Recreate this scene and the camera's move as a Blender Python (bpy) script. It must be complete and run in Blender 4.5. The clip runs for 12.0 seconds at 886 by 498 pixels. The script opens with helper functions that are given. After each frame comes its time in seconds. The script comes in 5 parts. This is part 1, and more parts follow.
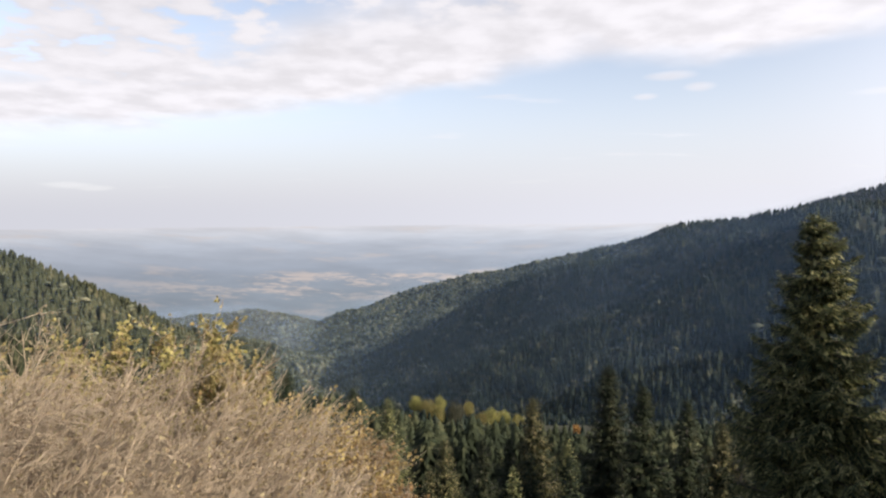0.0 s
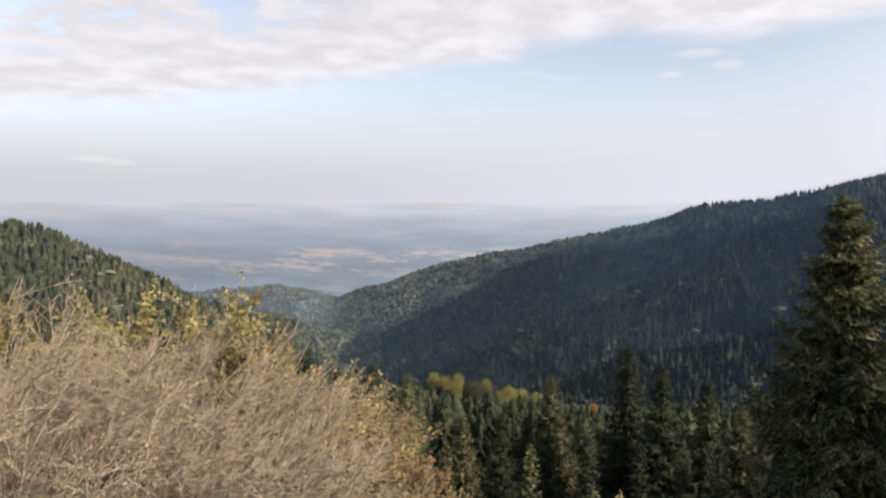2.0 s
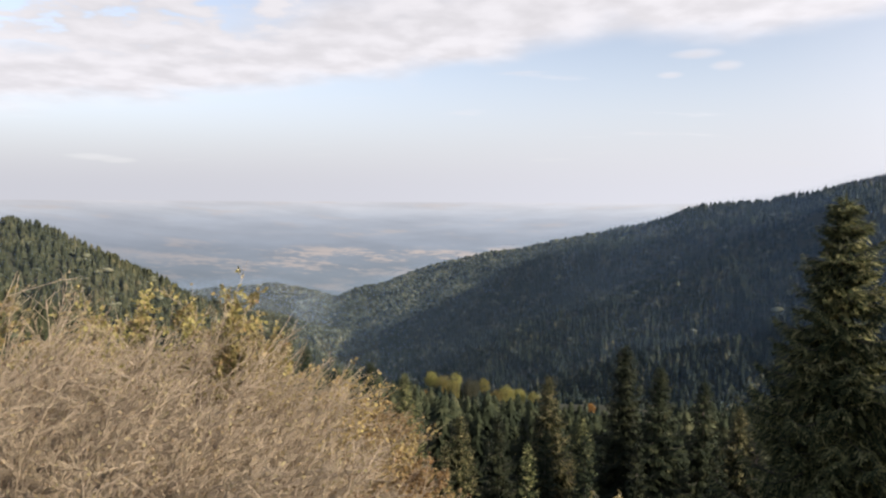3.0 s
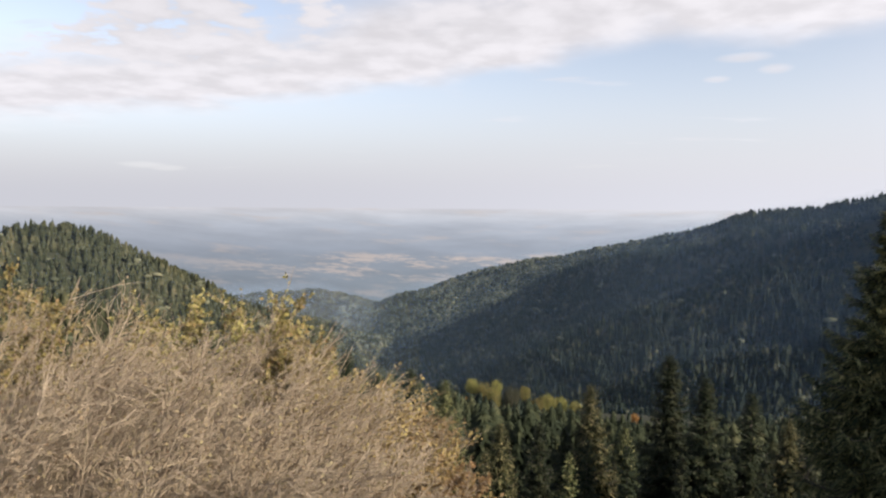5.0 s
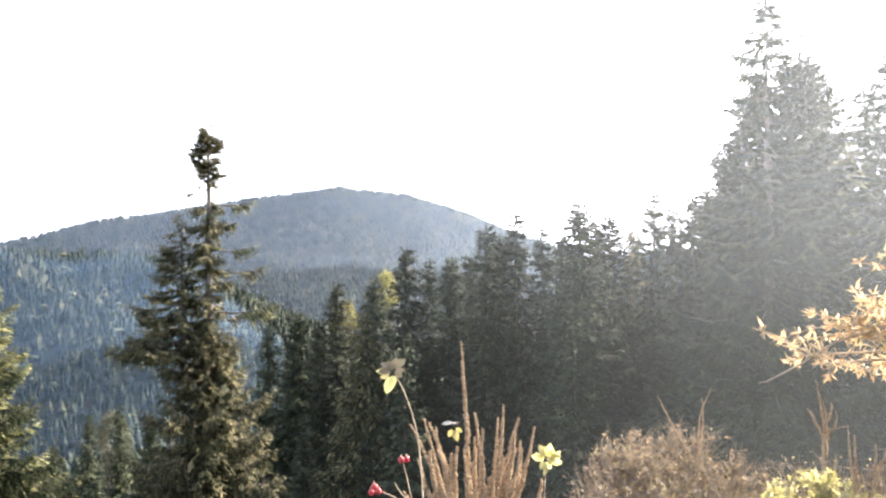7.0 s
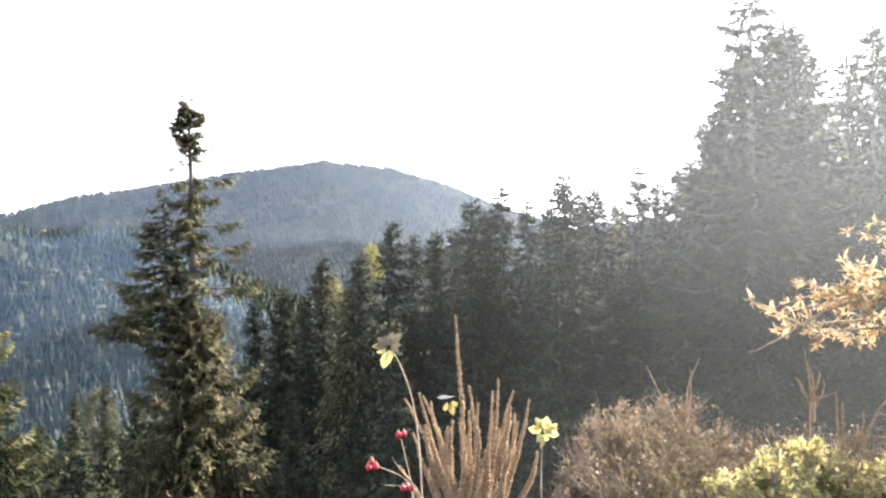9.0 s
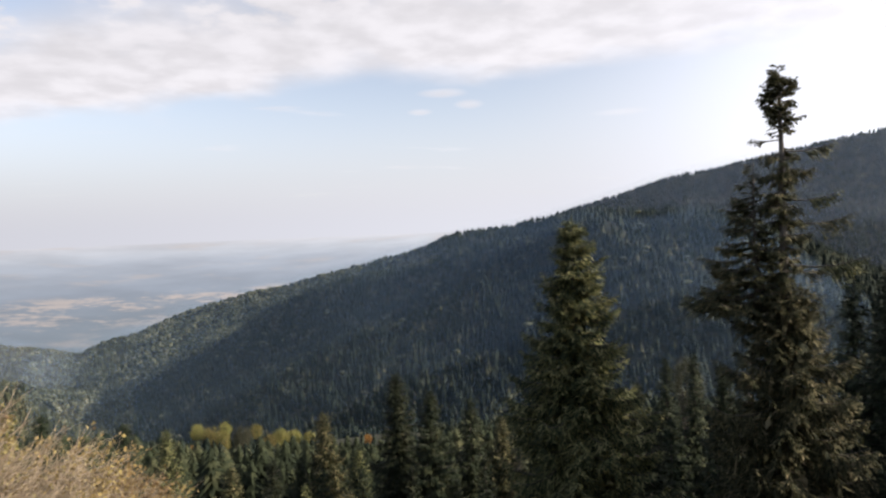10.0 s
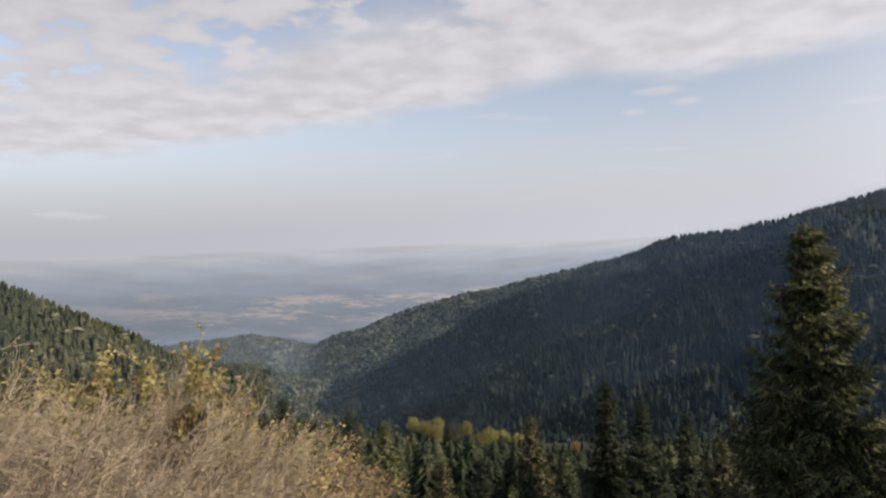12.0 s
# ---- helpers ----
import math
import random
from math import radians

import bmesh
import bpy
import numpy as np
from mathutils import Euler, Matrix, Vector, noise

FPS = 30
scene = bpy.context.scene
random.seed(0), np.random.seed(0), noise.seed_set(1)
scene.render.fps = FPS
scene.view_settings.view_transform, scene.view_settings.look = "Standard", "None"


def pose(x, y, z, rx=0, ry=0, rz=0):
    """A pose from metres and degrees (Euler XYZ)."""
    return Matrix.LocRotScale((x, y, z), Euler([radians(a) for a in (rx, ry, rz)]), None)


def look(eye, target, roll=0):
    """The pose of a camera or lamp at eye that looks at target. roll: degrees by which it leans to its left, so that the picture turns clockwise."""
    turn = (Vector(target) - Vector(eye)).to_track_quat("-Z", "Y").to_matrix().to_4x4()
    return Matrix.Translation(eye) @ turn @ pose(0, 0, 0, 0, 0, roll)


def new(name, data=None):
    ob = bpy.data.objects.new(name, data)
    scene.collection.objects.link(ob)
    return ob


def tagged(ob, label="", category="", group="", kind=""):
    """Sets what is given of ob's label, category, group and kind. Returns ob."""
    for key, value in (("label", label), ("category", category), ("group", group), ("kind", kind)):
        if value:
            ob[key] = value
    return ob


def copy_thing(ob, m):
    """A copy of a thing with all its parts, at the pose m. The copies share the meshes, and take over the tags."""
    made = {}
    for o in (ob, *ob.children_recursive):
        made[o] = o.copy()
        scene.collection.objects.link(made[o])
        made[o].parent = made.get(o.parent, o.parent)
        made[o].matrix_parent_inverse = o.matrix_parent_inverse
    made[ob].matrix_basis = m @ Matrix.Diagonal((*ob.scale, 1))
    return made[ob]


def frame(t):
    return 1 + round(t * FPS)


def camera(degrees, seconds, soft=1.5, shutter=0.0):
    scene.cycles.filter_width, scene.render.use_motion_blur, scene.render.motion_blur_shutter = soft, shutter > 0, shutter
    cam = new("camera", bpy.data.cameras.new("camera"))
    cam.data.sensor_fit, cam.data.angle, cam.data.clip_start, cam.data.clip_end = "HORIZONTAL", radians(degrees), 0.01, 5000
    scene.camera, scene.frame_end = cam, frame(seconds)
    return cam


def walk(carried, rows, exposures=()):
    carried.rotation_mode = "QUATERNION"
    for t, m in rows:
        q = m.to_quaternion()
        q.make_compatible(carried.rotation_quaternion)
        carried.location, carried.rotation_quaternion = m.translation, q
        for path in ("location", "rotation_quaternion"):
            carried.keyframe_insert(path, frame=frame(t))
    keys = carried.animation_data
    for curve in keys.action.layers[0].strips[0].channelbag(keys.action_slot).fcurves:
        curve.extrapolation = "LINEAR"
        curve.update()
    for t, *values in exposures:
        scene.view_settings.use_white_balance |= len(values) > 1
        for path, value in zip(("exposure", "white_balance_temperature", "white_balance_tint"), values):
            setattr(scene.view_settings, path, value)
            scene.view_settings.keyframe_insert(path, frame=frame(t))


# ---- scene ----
# Eye height is z = 0; the ground under the camera lies at -1.6. Azimuths run clockwise from +y.

# ---- camera ----
cam = camera(66.03, 12.0, soft=2.3)
ROWS = [
    (0.0, 0.000, 0.000, 0.000, 0.00, -2.10, 0.60),
    (0.5, -0.021, 0.027, -0.001, 0.01, -2.19, -1.12),
    (1.0, -0.019, 0.034, -0.024, 0.41, -3.95, -0.14),
    (1.5, -0.031, 0.063, -0.038, 0.99, -3.43, -0.40),
    (2.0, -0.025, 0.046, -0.031, 1.72, -3.95, -0.07),
    (2.5, -0.032, 0.075, -0.035, 1.56, -4.01, -0.34),
    (4.5, -0.043, 0.045, -0.035, 3.20, -3.91, 0.17),
    (5.0, -0.046, -0.014, -0.023, 5.05, -3.47, -0.35),
    (5.5, 0.009, -0.004, -0.019, -7.49, -4.69, -2.03),
    (6.0, 0.046, -0.095, -0.013, -22.19, -4.43, -1.05),
    (6.5, 0.104, -0.090, -0.030, -32.03, -3.47, -0.63),
    (6.7, 0.099, -0.124, 0.006, -44.68, -2.06, 0.56),
    (6.8, 0.128, -0.143, 0.019, -50.89, -0.77, 0.48),
    (7.0, 0.188, -0.185, 0.039, -63.12, 1.17, 0.64),
    (7.2, 0.222, -0.223, 0.054, -71.99, 1.51, 1.49),
    (7.6, 0.250, -0.235, 0.056, -82.50, 0.90, 1.60),
    (8.0, 0.262, -0.230, 0.054, -85.50, -0.10, 1.60),
    (8.4, 0.258, -0.205, 0.050, -83.50, -0.90, 1.50),
    (8.8, 0.245, -0.176, 0.044, -73.84, -1.27, 1.38),
    (9.0, 0.208, -0.137, 0.037, -64.39, -1.07, 1.13),
    (9.2, 0.164, -0.096, 0.025, -51.87, -1.09, 0.98),
    (9.5, 0.076, -0.074, 0.036, -34.71, -1.71, 0.72),
    (10.0, 0.064, -0.024, -0.010, -18.02, -1.49, 2.32),
    (10.5, 0.164, 0.111, -0.032, -12.31, -0.09, 2.89),
    (11.0, 0.169, 0.154, -0.033, -9.19, 0.99, 2.15),
    (11.5, 0.156, 0.122, -0.020, -5.75, 0.65, 2.17),
    (12.0, 0.098, 0.082, -0.008, -0.55, -0.47, 2.13),
]
EXPOSURES = [(0.0, 0.86), (1.0, 0.8), (2.5, 0.78), (5.0, 0.75), (5.5, 1.0), (6.0, 2.4), (6.5, 2.7), (7.0, 2.85), (7.2, 2.55), (8.2, 2.55), (8.8, 2.85),
             (9.2, 2.6), (9.5, 2.4), (10.0, 0.78), (10.5, 0.5), (12.0, 0.43)]
walk(cam, [(t, pose(x, y, z, 90 + p, r, w)) for t, x, y, z, w, p, r in ROWS], EXPOSURES)

# ---- sky and sun ----
HAZE_TONE = (0.428, 0.43, 0.474)  # light of the hazy air at the horizon
SUN_AZ, SUN_EL = 117.0, 24.0


def toward(az, el, d):
    """The place d metres off, level, in the direction az at the height angle el."""
    a = radians(az)
    return d * math.sin(a), d * math.cos(a), d * math.tan(radians(el))


sun = new("sun", bpy.data.lights.new("sun", "SUN"))
sun.data.energy, sun.data.angle, sun.data.color = 5.0, radians(0.6), (1.0, 0.9, 0.74)
sun.matrix_world = look(toward(SUN_AZ, SUN_EL, 100), (0, 0, 0))


class Nodes:
    """Short spellings for node trees."""

    def __init__(self, tree):
        self.tree = tree

    def add(self, kind, ins=(), operation="", interpolation="", data_type="", use_clamp=False):
        n = self.tree.nodes.new(kind)
        if operation:
            n.operation, n.use_clamp = operation, use_clamp
        if interpolation:
            n.interpolation_type = interpolation
        if data_type:
            n.data_type = data_type
        for k, v in dict(ins).items():
            if isinstance(v, bpy.types.NodeSocket):
                self.tree.links.new(v, n.inputs[k])
            else:
                n.inputs[k].default_value = v
        return n

    def math(self, op, a, b=0.0, clamp=False):
        return self.add("ShaderNodeMath", {0: a, 1: b}, operation=op, use_clamp=clamp).outputs[0]

    def span(self, v, lo, hi, a=0.0, b=1.0):
        return self.add("ShaderNodeMapRange", {0: v, 1: lo, 2: hi, 3: a, 4: b}, interpolation="SMOOTHSTEP").outputs[0]

    def noise(self, vec, scale, detail=4.0, rough=0.55):
        return self.add("ShaderNodeTexNoise", {"Vector": vec, "Scale": scale, "Detail": detail, "Roughness": rough}).outputs[0]

    def mix(self, f, a, b):
        n = self.add("ShaderNodeMix", data_type="RGBA")
        for k, v in ((0, f), (6, a), (7, b)):
            if isinstance(v, bpy.types.NodeSocket):
                self.tree.links.new(v, n.inputs[k])
            else:
                n.inputs[k].default_value = (*v, 1) if isinstance(v, tuple) and len(v) == 3 else v
        return n.outputs[2]

    def ramp(self, f, stops):
        n = self.add("ShaderNodeValToRGB", {0: f})
        e = n.color_ramp.elements
        while len(e) < len(stops):
            e.new(0.5)
        for el, (p, c) in zip(e, stops):
            el.position, el.color = p, (*c, 1)
        return n.outputs[0]


world = bpy.data.worlds.new("sky")
scene.world = world
world.use_nodes = True
world.node_tree.nodes.clear()
N = Nodes(world.node_tree)
sky = N.add("ShaderNodeTexSky")
sky.sky_type = "NISHITA"
sky.sun_disc, sky.sun_elevation, sky.sun_rotation = False, radians(SUN_EL), radians(SUN_AZ)
sky.altitude, sky.air_density, sky.dust_density, sky.ozone_density = 900, 1.0, 3.5, 1.0
way = N.add("ShaderNodeTexCoord").outputs["Generated"]
xyz = N.add("ShaderNodeSeparateXYZ", {0: way})
dx, dy, dz = xyz.outputs
up = N.math("ADD", N.math("MAXIMUM", dz, 0.0), 0.12)
# a cloud layer one unit overhead, seen in perspective
px, py = N.math("DIVIDE", dx, up), N.math("DIVIDE", dy, up)
layer = N.add("ShaderNodeCombineXYZ", {0: px, 1: py}).outputs[0]
lumps = N.noise(layer, 1.3, 3.0, 0.5)
puffs = N.noise(layer, 5.5, 4.0, 0.5)
edge = N.math("MINIMUM", N.math("SUBTRACT", 3.25, N.math("ADD", py, N.math("MULTIPLY", px, 0.5))), N.math("SUBTRACT", 3.7, py))
edge = N.math("ADD", edge, N.math("MULTIPLY", N.math("SUBTRACT", lumps, 0.5), 1.3))
bank = N.span(edge, -0.12, 0.4)
holes = N.span(N.math("ADD", N.math("MULTIPLY", lumps, 0.55), N.math("MULTIPLY", puffs, 0.45)), 0.47, 0.54)
near_part = N.span(edge, 0.75, 1.35)
bank = N.math("MULTIPLY", bank, N.math("SUBTRACT", 1.0, N.math("MULTIPLY", near_part, N.math("SUBTRACT", 1.0, holes))))
wisps = N.add("ShaderNodeMapping", {"Vector": layer, "Scale": (0.6, 2.2, 1), "Rotation": (0, 0, 0.5)}).outputs[0]
wisp = N.math("MULTIPLY", N.span(N.noise(wisps, 1.6, 5.0, 0.5), 0.62, 0.75), 0.6)
bank = N.math("MULTIPLY", bank, N.span(N.math("ADD", py, N.math("MULTIPLY", px, 0.15)), 0.5, 1.3))
cover = N.math("MAXIMUM", bank, wisp)
cover = N.math("MULTIPLY", cover, N.span(dz, 0.02, 0.09))
bearing = N.math("ARCTAN2", dx, dy)
for az_, el_, wide_, tall_ in ((-28.6, 3.15, 2.4, 0.35), (-27.0, 2.95, 1.8, 0.3), (20.6, 10.4, 1.6, 0.45), (16.5, 9.9, 1.3, 0.35), (18.5, 11.4, 2.6, 0.5), (33.0, 9.0, 3.2, 0.4)):  # small stray clouds
    u = N.math("DIVIDE", N.math("SUBTRACT", bearing, radians(az_)), radians(wide_))
    v = N.math("DIVIDE", N.math("SUBTRACT", dz, math.sin(radians(el_))), radians(tall_))
    far_off = N.math("ADD", N.math("ADD", N.math("MULTIPLY", u, u), N.math("MULTIPLY", v, v)), N.math("MULTIPLY", puffs, 0.9))
    cover = N.math("MAXIMUM", cover, N.math("MULTIPLY", N.math("SUBTRACT", 1.0, N.span(far_off, 0.2, 1.3)), 0.7))
tinted = N.add("ShaderNodeMix", {0: 1.0, 7: (1.13, 1.0, 0.98, 1.0)}, data_type="RGBA")
tinted.blend_type = "MULTIPLY"
world.node_tree.links.new(sky.outputs[0], tinted.inputs[6])
sky_tone = N.add("ShaderNodeHueSaturation", {"Saturation": 0.7, "Value": 1.35, "Color": tinted.outputs[2]}).outputs[0]
grey = N.add("ShaderNodeRGBToBW", {0: sky.outputs[0]}).outputs[0]
shade = N.math("ADD", 0.96, N.math("MULTIPLY", N.span(puffs, 0.3, 0.7), 0.19))
cloud_level = N.math("ADD", N.math("MULTIPLY", grey, 0.5), 3.6)
cloud_level = N.math("MULTIPLY", N.math("MULTIPLY", cloud_level, shade), N.span(N.math("ARCTAN2", dx, dy), radians(-40), radians(30), 0.86, 1.06))
cloud = N.add("ShaderNodeCombineColor", {0: N.math("MULTIPLY", cloud_level, 1.01), 1: N.math("MULTIPLY", cloud_level, 0.98), 2: N.math("MULTIPLY", cloud_level, 1.03)}).outputs[0]
mixed = N.mix(cover, sky_tone, cloud)
sx, sy, sz = toward(SUN_AZ, SUN_EL, math.cos(radians(SUN_EL)))
to_sun = N.add("ShaderNodeVectorMath", {0: way, 1: (sx, sy, sz)})
to_sun.operation = "DOT_PRODUCT"
SKY_STRENGTH = 0.095
warm = N.math("MULTIPLY", N.span(to_sun.outputs["Value"], 0.0, 0.95, 1.0, 2.5), N.span(to_sun.outputs["Value"], -0.95, 0.2, 0.85, 1.1))
haze_air = N.add("ShaderNodeMix", {6: (HAZE_TONE[0] / SKY_STRENGTH, HAZE_TONE[1] / SKY_STRENGTH, HAZE_TONE[2] / SKY_STRENGTH, 1), 0: 1.0}, data_type="RGBA")
haze_air.blend_type = "MULTIPLY"
world.node_tree.links.new(N.add("ShaderNodeCombineColor", {0: warm, 1: warm, 2: warm}).outputs[0], haze_air.inputs[7])
hug = N.math("MULTIPLY", N.math("SUBTRACT", 1.0, N.span(N.math("DIVIDE", dz, N.span(to_sun.outputs["Value"], -0.1, 0.8, 1.0, 3.6)), 0.0, 0.22)), N.math("SUBTRACT", 1.0, N.math("MULTIPLY", cover, 0.6)))
mixed = N.mix(hug, mixed, haze_air.outputs[2])
bg = N.add("ShaderNodeBackground", {"Color": mixed, "Strength": SKY_STRENGTH})
out = N.add("ShaderNodeOutputWorld", {0: bg.outputs[0]})

# ---- materials ----


def material(name):
    m = bpy.data.materials.new(name)
    m.use_nodes = True
    m.node_tree.nodes.clear()
    n = Nodes(m.node_tree)
    n.out = n.add("ShaderNodeOutputMaterial")
    return m, n


def leafy(name, stops, through_light=0.25, rough=0.55, patch=0.0, patch_scale=0.05):
    """Foliage: each leaf or spray takes its own tone, and some light passes through it."""
    m, n = material(name)
    isle = n.add("ShaderNodeNewGeometry").outputs["Random Per Island"]
    place = n.add("ShaderNodeTexCoord").outputs["Object"]
    f = isle
    if patch:
        big = n.span(n.noise(place, patch_scale, 3.0), 0.3, 0.7)
        f = n.math("ADD", n.math("MULTIPLY", isle, 1 - patch), n.math("MULTIPLY", big, patch))
    tone = n.ramp(f, stops)
    own = n.add("ShaderNodeObjectInfo").outputs["Random"]
    tone = n.add("ShaderNodeHueSaturation", {"Hue": n.span(own, 0, 1, 0.485, 0.515), "Value": n.span(own, 0, 1, 0.8, 1.2), "Color": tone}).outputs[0]
    body = n.add("ShaderNodeBsdfPrincipled", {"Base Color": tone, "Roughness": rough, "Specular IOR Level": 0.12})
    glow = n.add("ShaderNodeBsdfTranslucent", {"Color": tone})
    mixd = n.add("ShaderNodeMixShader", {0: through_light, 1: body.outputs[0], 2: glow.outputs[0]})
    n.tree.links.new(mixd.outputs[0], n.out.inputs[0])
    return m


def rough_stuff(name, dark, light, scale, rough=0.85, bump=0.4, fine=6.0):
    """Bark, soil, stems: two scales of stain, and relief."""
    m, n = material(name)
    place = n.add("ShaderNodeTexCoord").outputs["Object"]
    a, b = n.noise(place, scale, 5.0), n.noise(place, scale * fine, 4.0)
    f = n.math("ADD", n.math("MULTIPLY", a, 0.6), n.math("MULTIPLY", b, 0.4))
    tone = n.ramp(f, ((0.3, dark), (0.7, light)))
    rel = n.add("ShaderNodeBump", {"Strength": bump, "Distance": 0.5 / (scale * fine), "Height": b})
    p = n.add("ShaderNodeBsdfPrincipled", {"Base Color": tone, "Roughness": rough, "Normal": rel.outputs[0], "Specular IOR Level": 0.2})
    n.tree.links.new(p.outputs[0], n.out.inputs[0])
    return m


FIR = leafy("fir_needles", ((0.0, (0.01, 0.015, 0.009)), (0.5, (0.021, 0.028, 0.015)), (0.8, (0.044, 0.049, 0.024)), (1.0, (0.1, 0.093, 0.047))), 0.07, 0.75, 0.5, 0.9)
FIR_OLIVE = leafy("green_fir_needles", ((0.0, (0.011, 0.017, 0.01)), (0.4, (0.042, 0.05, 0.023)), (0.72, (0.15, 0.142, 0.064)), (1.0, (0.4, 0.34, 0.175))), 0.28, 0.75, 0.22, 0.9)
OLD_FIR = leafy("old_fir_needles", ((0.0, (0.015, 0.02, 0.011)), (0.4, (0.045, 0.048, 0.024)), (0.75, (0.13, 0.118, 0.06)), (1.0, (0.31, 0.26, 0.15))), 0.25, 0.75, 0.25, 0.9)
WITHERED = leafy("withered_leaves", ((0.0, (0.09, 0.075, 0.05)), (0.6, (0.19, 0.16, 0.11)), (1.0, (0.28, 0.24, 0.12))), 0.15)
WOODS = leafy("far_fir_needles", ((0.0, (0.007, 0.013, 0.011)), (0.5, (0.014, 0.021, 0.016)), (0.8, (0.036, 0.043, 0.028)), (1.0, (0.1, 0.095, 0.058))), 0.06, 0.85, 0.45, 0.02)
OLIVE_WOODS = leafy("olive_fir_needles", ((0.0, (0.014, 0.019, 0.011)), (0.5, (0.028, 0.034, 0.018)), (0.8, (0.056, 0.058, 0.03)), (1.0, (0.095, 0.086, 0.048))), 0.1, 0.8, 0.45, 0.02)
# lighter copy of the olive needles: sunlight on the hill put into the colour
LIT_HILL_WOODS = leafy("lit_tone_hill_needles", ((0.0, (0.02, 0.026, 0.015)), (0.5, (0.045, 0.052, 0.028)), (0.8, (0.09, 0.09, 0.048)), (1.0, (0.15, 0.13, 0.07))), 0.12, 0.8, 0.5, 0.012)
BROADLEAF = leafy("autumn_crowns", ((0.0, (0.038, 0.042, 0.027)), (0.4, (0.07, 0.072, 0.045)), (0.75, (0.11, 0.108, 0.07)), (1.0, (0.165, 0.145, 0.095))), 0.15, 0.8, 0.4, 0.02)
GOLD = leafy("golden_crowns", ((0.0, (0.1, 0.105, 0.04)), (0.5, (0.2, 0.185, 0.065)), (0.85, (0.27, 0.23, 0.085)), (1.0, (0.33, 0.22, 0.075))), 0.3)
RUST = leafy("rust_crowns", ((0.0, (0.17, 0.085, 0.03)), (0.6, (0.27, 0.13, 0.045)), (1.0, (0.33, 0.18, 0.07))), 0.3)
DRY_LEAF = leafy("dry_shrub_leaves", ((0.0, (0.15, 0.1, 0.065)), (0.4, (0.25, 0.18, 0.115)), (0.75, (0.34, 0.26, 0.16)), (1.0, (0.3, 0.25, 0.13))), 0.4)
OCHRE_LEAF = leafy("ochre_shrub_leaves", ((0.0, (0.16, 0.105, 0.05)), (0.4, (0.28, 0.2, 0.09)), (0.75, (0.38, 0.29, 0.12)), (1.0, (0.34, 0.22, 0.1))), 0.4)
YELLOW_LEAF = leafy("yellow_shrub_leaves", ((0.0, (0.2, 0.18, 0.07)), (0.5, (0.32, 0.28, 0.1)), (0.8, (0.42, 0.35, 0.15)), (1.0, (0.3, 0.2, 0.09))), 0.4)
LIME_LEAF = leafy("lime_leaves", ((0.0, (0.24, 0.23, 0.09)), (0.5, (0.4, 0.37, 0.16)), (1.0, (0.55, 0.49, 0.28))), 0.55)
ORANGE_LEAF = leafy("orange_leaves", ((0.0, (0.34, 0.2, 0.12)), (0.5, (0.5, 0.34, 0.21)), (0.85, (0.58, 0.44, 0.3)), (1.0, (0.38, 0.32, 0.18))), 0.45)
# yellowing tone, paled further to put the sun's glare into the leaves
GLARE_LEAF = leafy("glare_paled_leaves", ((0.0, (0.2, 0.16, 0.08)), (0.5, (0.34, 0.28, 0.15)), (1.0, (0.46, 0.39, 0.24))), 0.65)
GRASS = leafy("dry_grass", ((0.0, (0.08, 0.065, 0.03)), (0.5, (0.16, 0.125, 0.06)), (1.0, (0.26, 0.2, 0.11))), 0.25)
BARK = rough_stuff("fir_bark", (0.055, 0.047, 0.04), (0.15, 0.13, 0.112), 3.0)
TWIG = rough_stuff("shrub_twigs", (0.17, 0.127, 0.09), (0.46, 0.372, 0.27), 5.0, 0.8, 0.2)
BANK_TWIG = rough_stuff("bank_shrub_twigs", (0.09, 0.07, 0.052), (0.3, 0.24, 0.18), 5.0, 0.8, 0.2)
PALE_TWIG = rough_stuff("pale_twigs", (0.2, 0.175, 0.145), (0.36, 0.32, 0.27), 5.0, 0.8, 0.2)
STALK = rough_stuff("dry_stalk", (0.15, 0.09, 0.05), (0.45, 0.33, 0.21), 60.0, 0.85, 0.6)
SOIL = rough_stuff("forest_floor", (0.014, 0.018, 0.01), (0.042, 0.04, 0.022), 0.15, 0.95, 0.5, 14.0)
FLUFF = rough_stuff("withered_leaf", (0.22, 0.195, 0.16), (0.42, 0.385, 0.34), 40.0, 0.9, 0.3)
m, n = material("red_hip_skin")
tone = n.ramp(n.noise(n.add("ShaderNodeTexCoord").outputs["Object"], 60.0), ((0.3, (0.27, 0.016, 0.025)), (0.7, (0.42, 0.035, 0.045))))
n.tree.links.new(n.add("ShaderNodeBsdfPrincipled", {"Base Color": tone, "Roughness": 0.28}).outputs[0], n.out.inputs[0])
HIP = m

# far plain: pale fields, bluish woods, haze painted into its glowing colour
m, n = material("far_plain")
place = n.add("ShaderNodeNewGeometry").outputs["Position"]
spot = n.add("ShaderNodeVectorMath", {0: place})
spot.operation = "LENGTH"
reach = spot.outputs["Value"]
flat = n.add("ShaderNodeMapping", {"Vector": place, "Scale": (0.45, 1.0, 0.0)}).outputs[0]
broad, mid, small = n.noise(flat, 0.0022, 4.0, 0.6), n.noise(flat, 0.0065, 5.0, 0.6), n.noise(flat, 0.03, 4.0, 0.65)
parts_ = n.add("ShaderNodeSeparateXYZ", {0: place}).outputs
bearing_ = n.math("ARCTAN2", parts_[0], parts_[1])
fields = n.span(n.math("ADD", n.math("MULTIPLY", mid, 0.6), n.math("MULTIPLY", small, 0.4)), 0.47, 0.6)
fields = n.math("MULTIPLY", fields, n.span(bearing_, radians(-34), radians(-6), 0.25, 1.0))
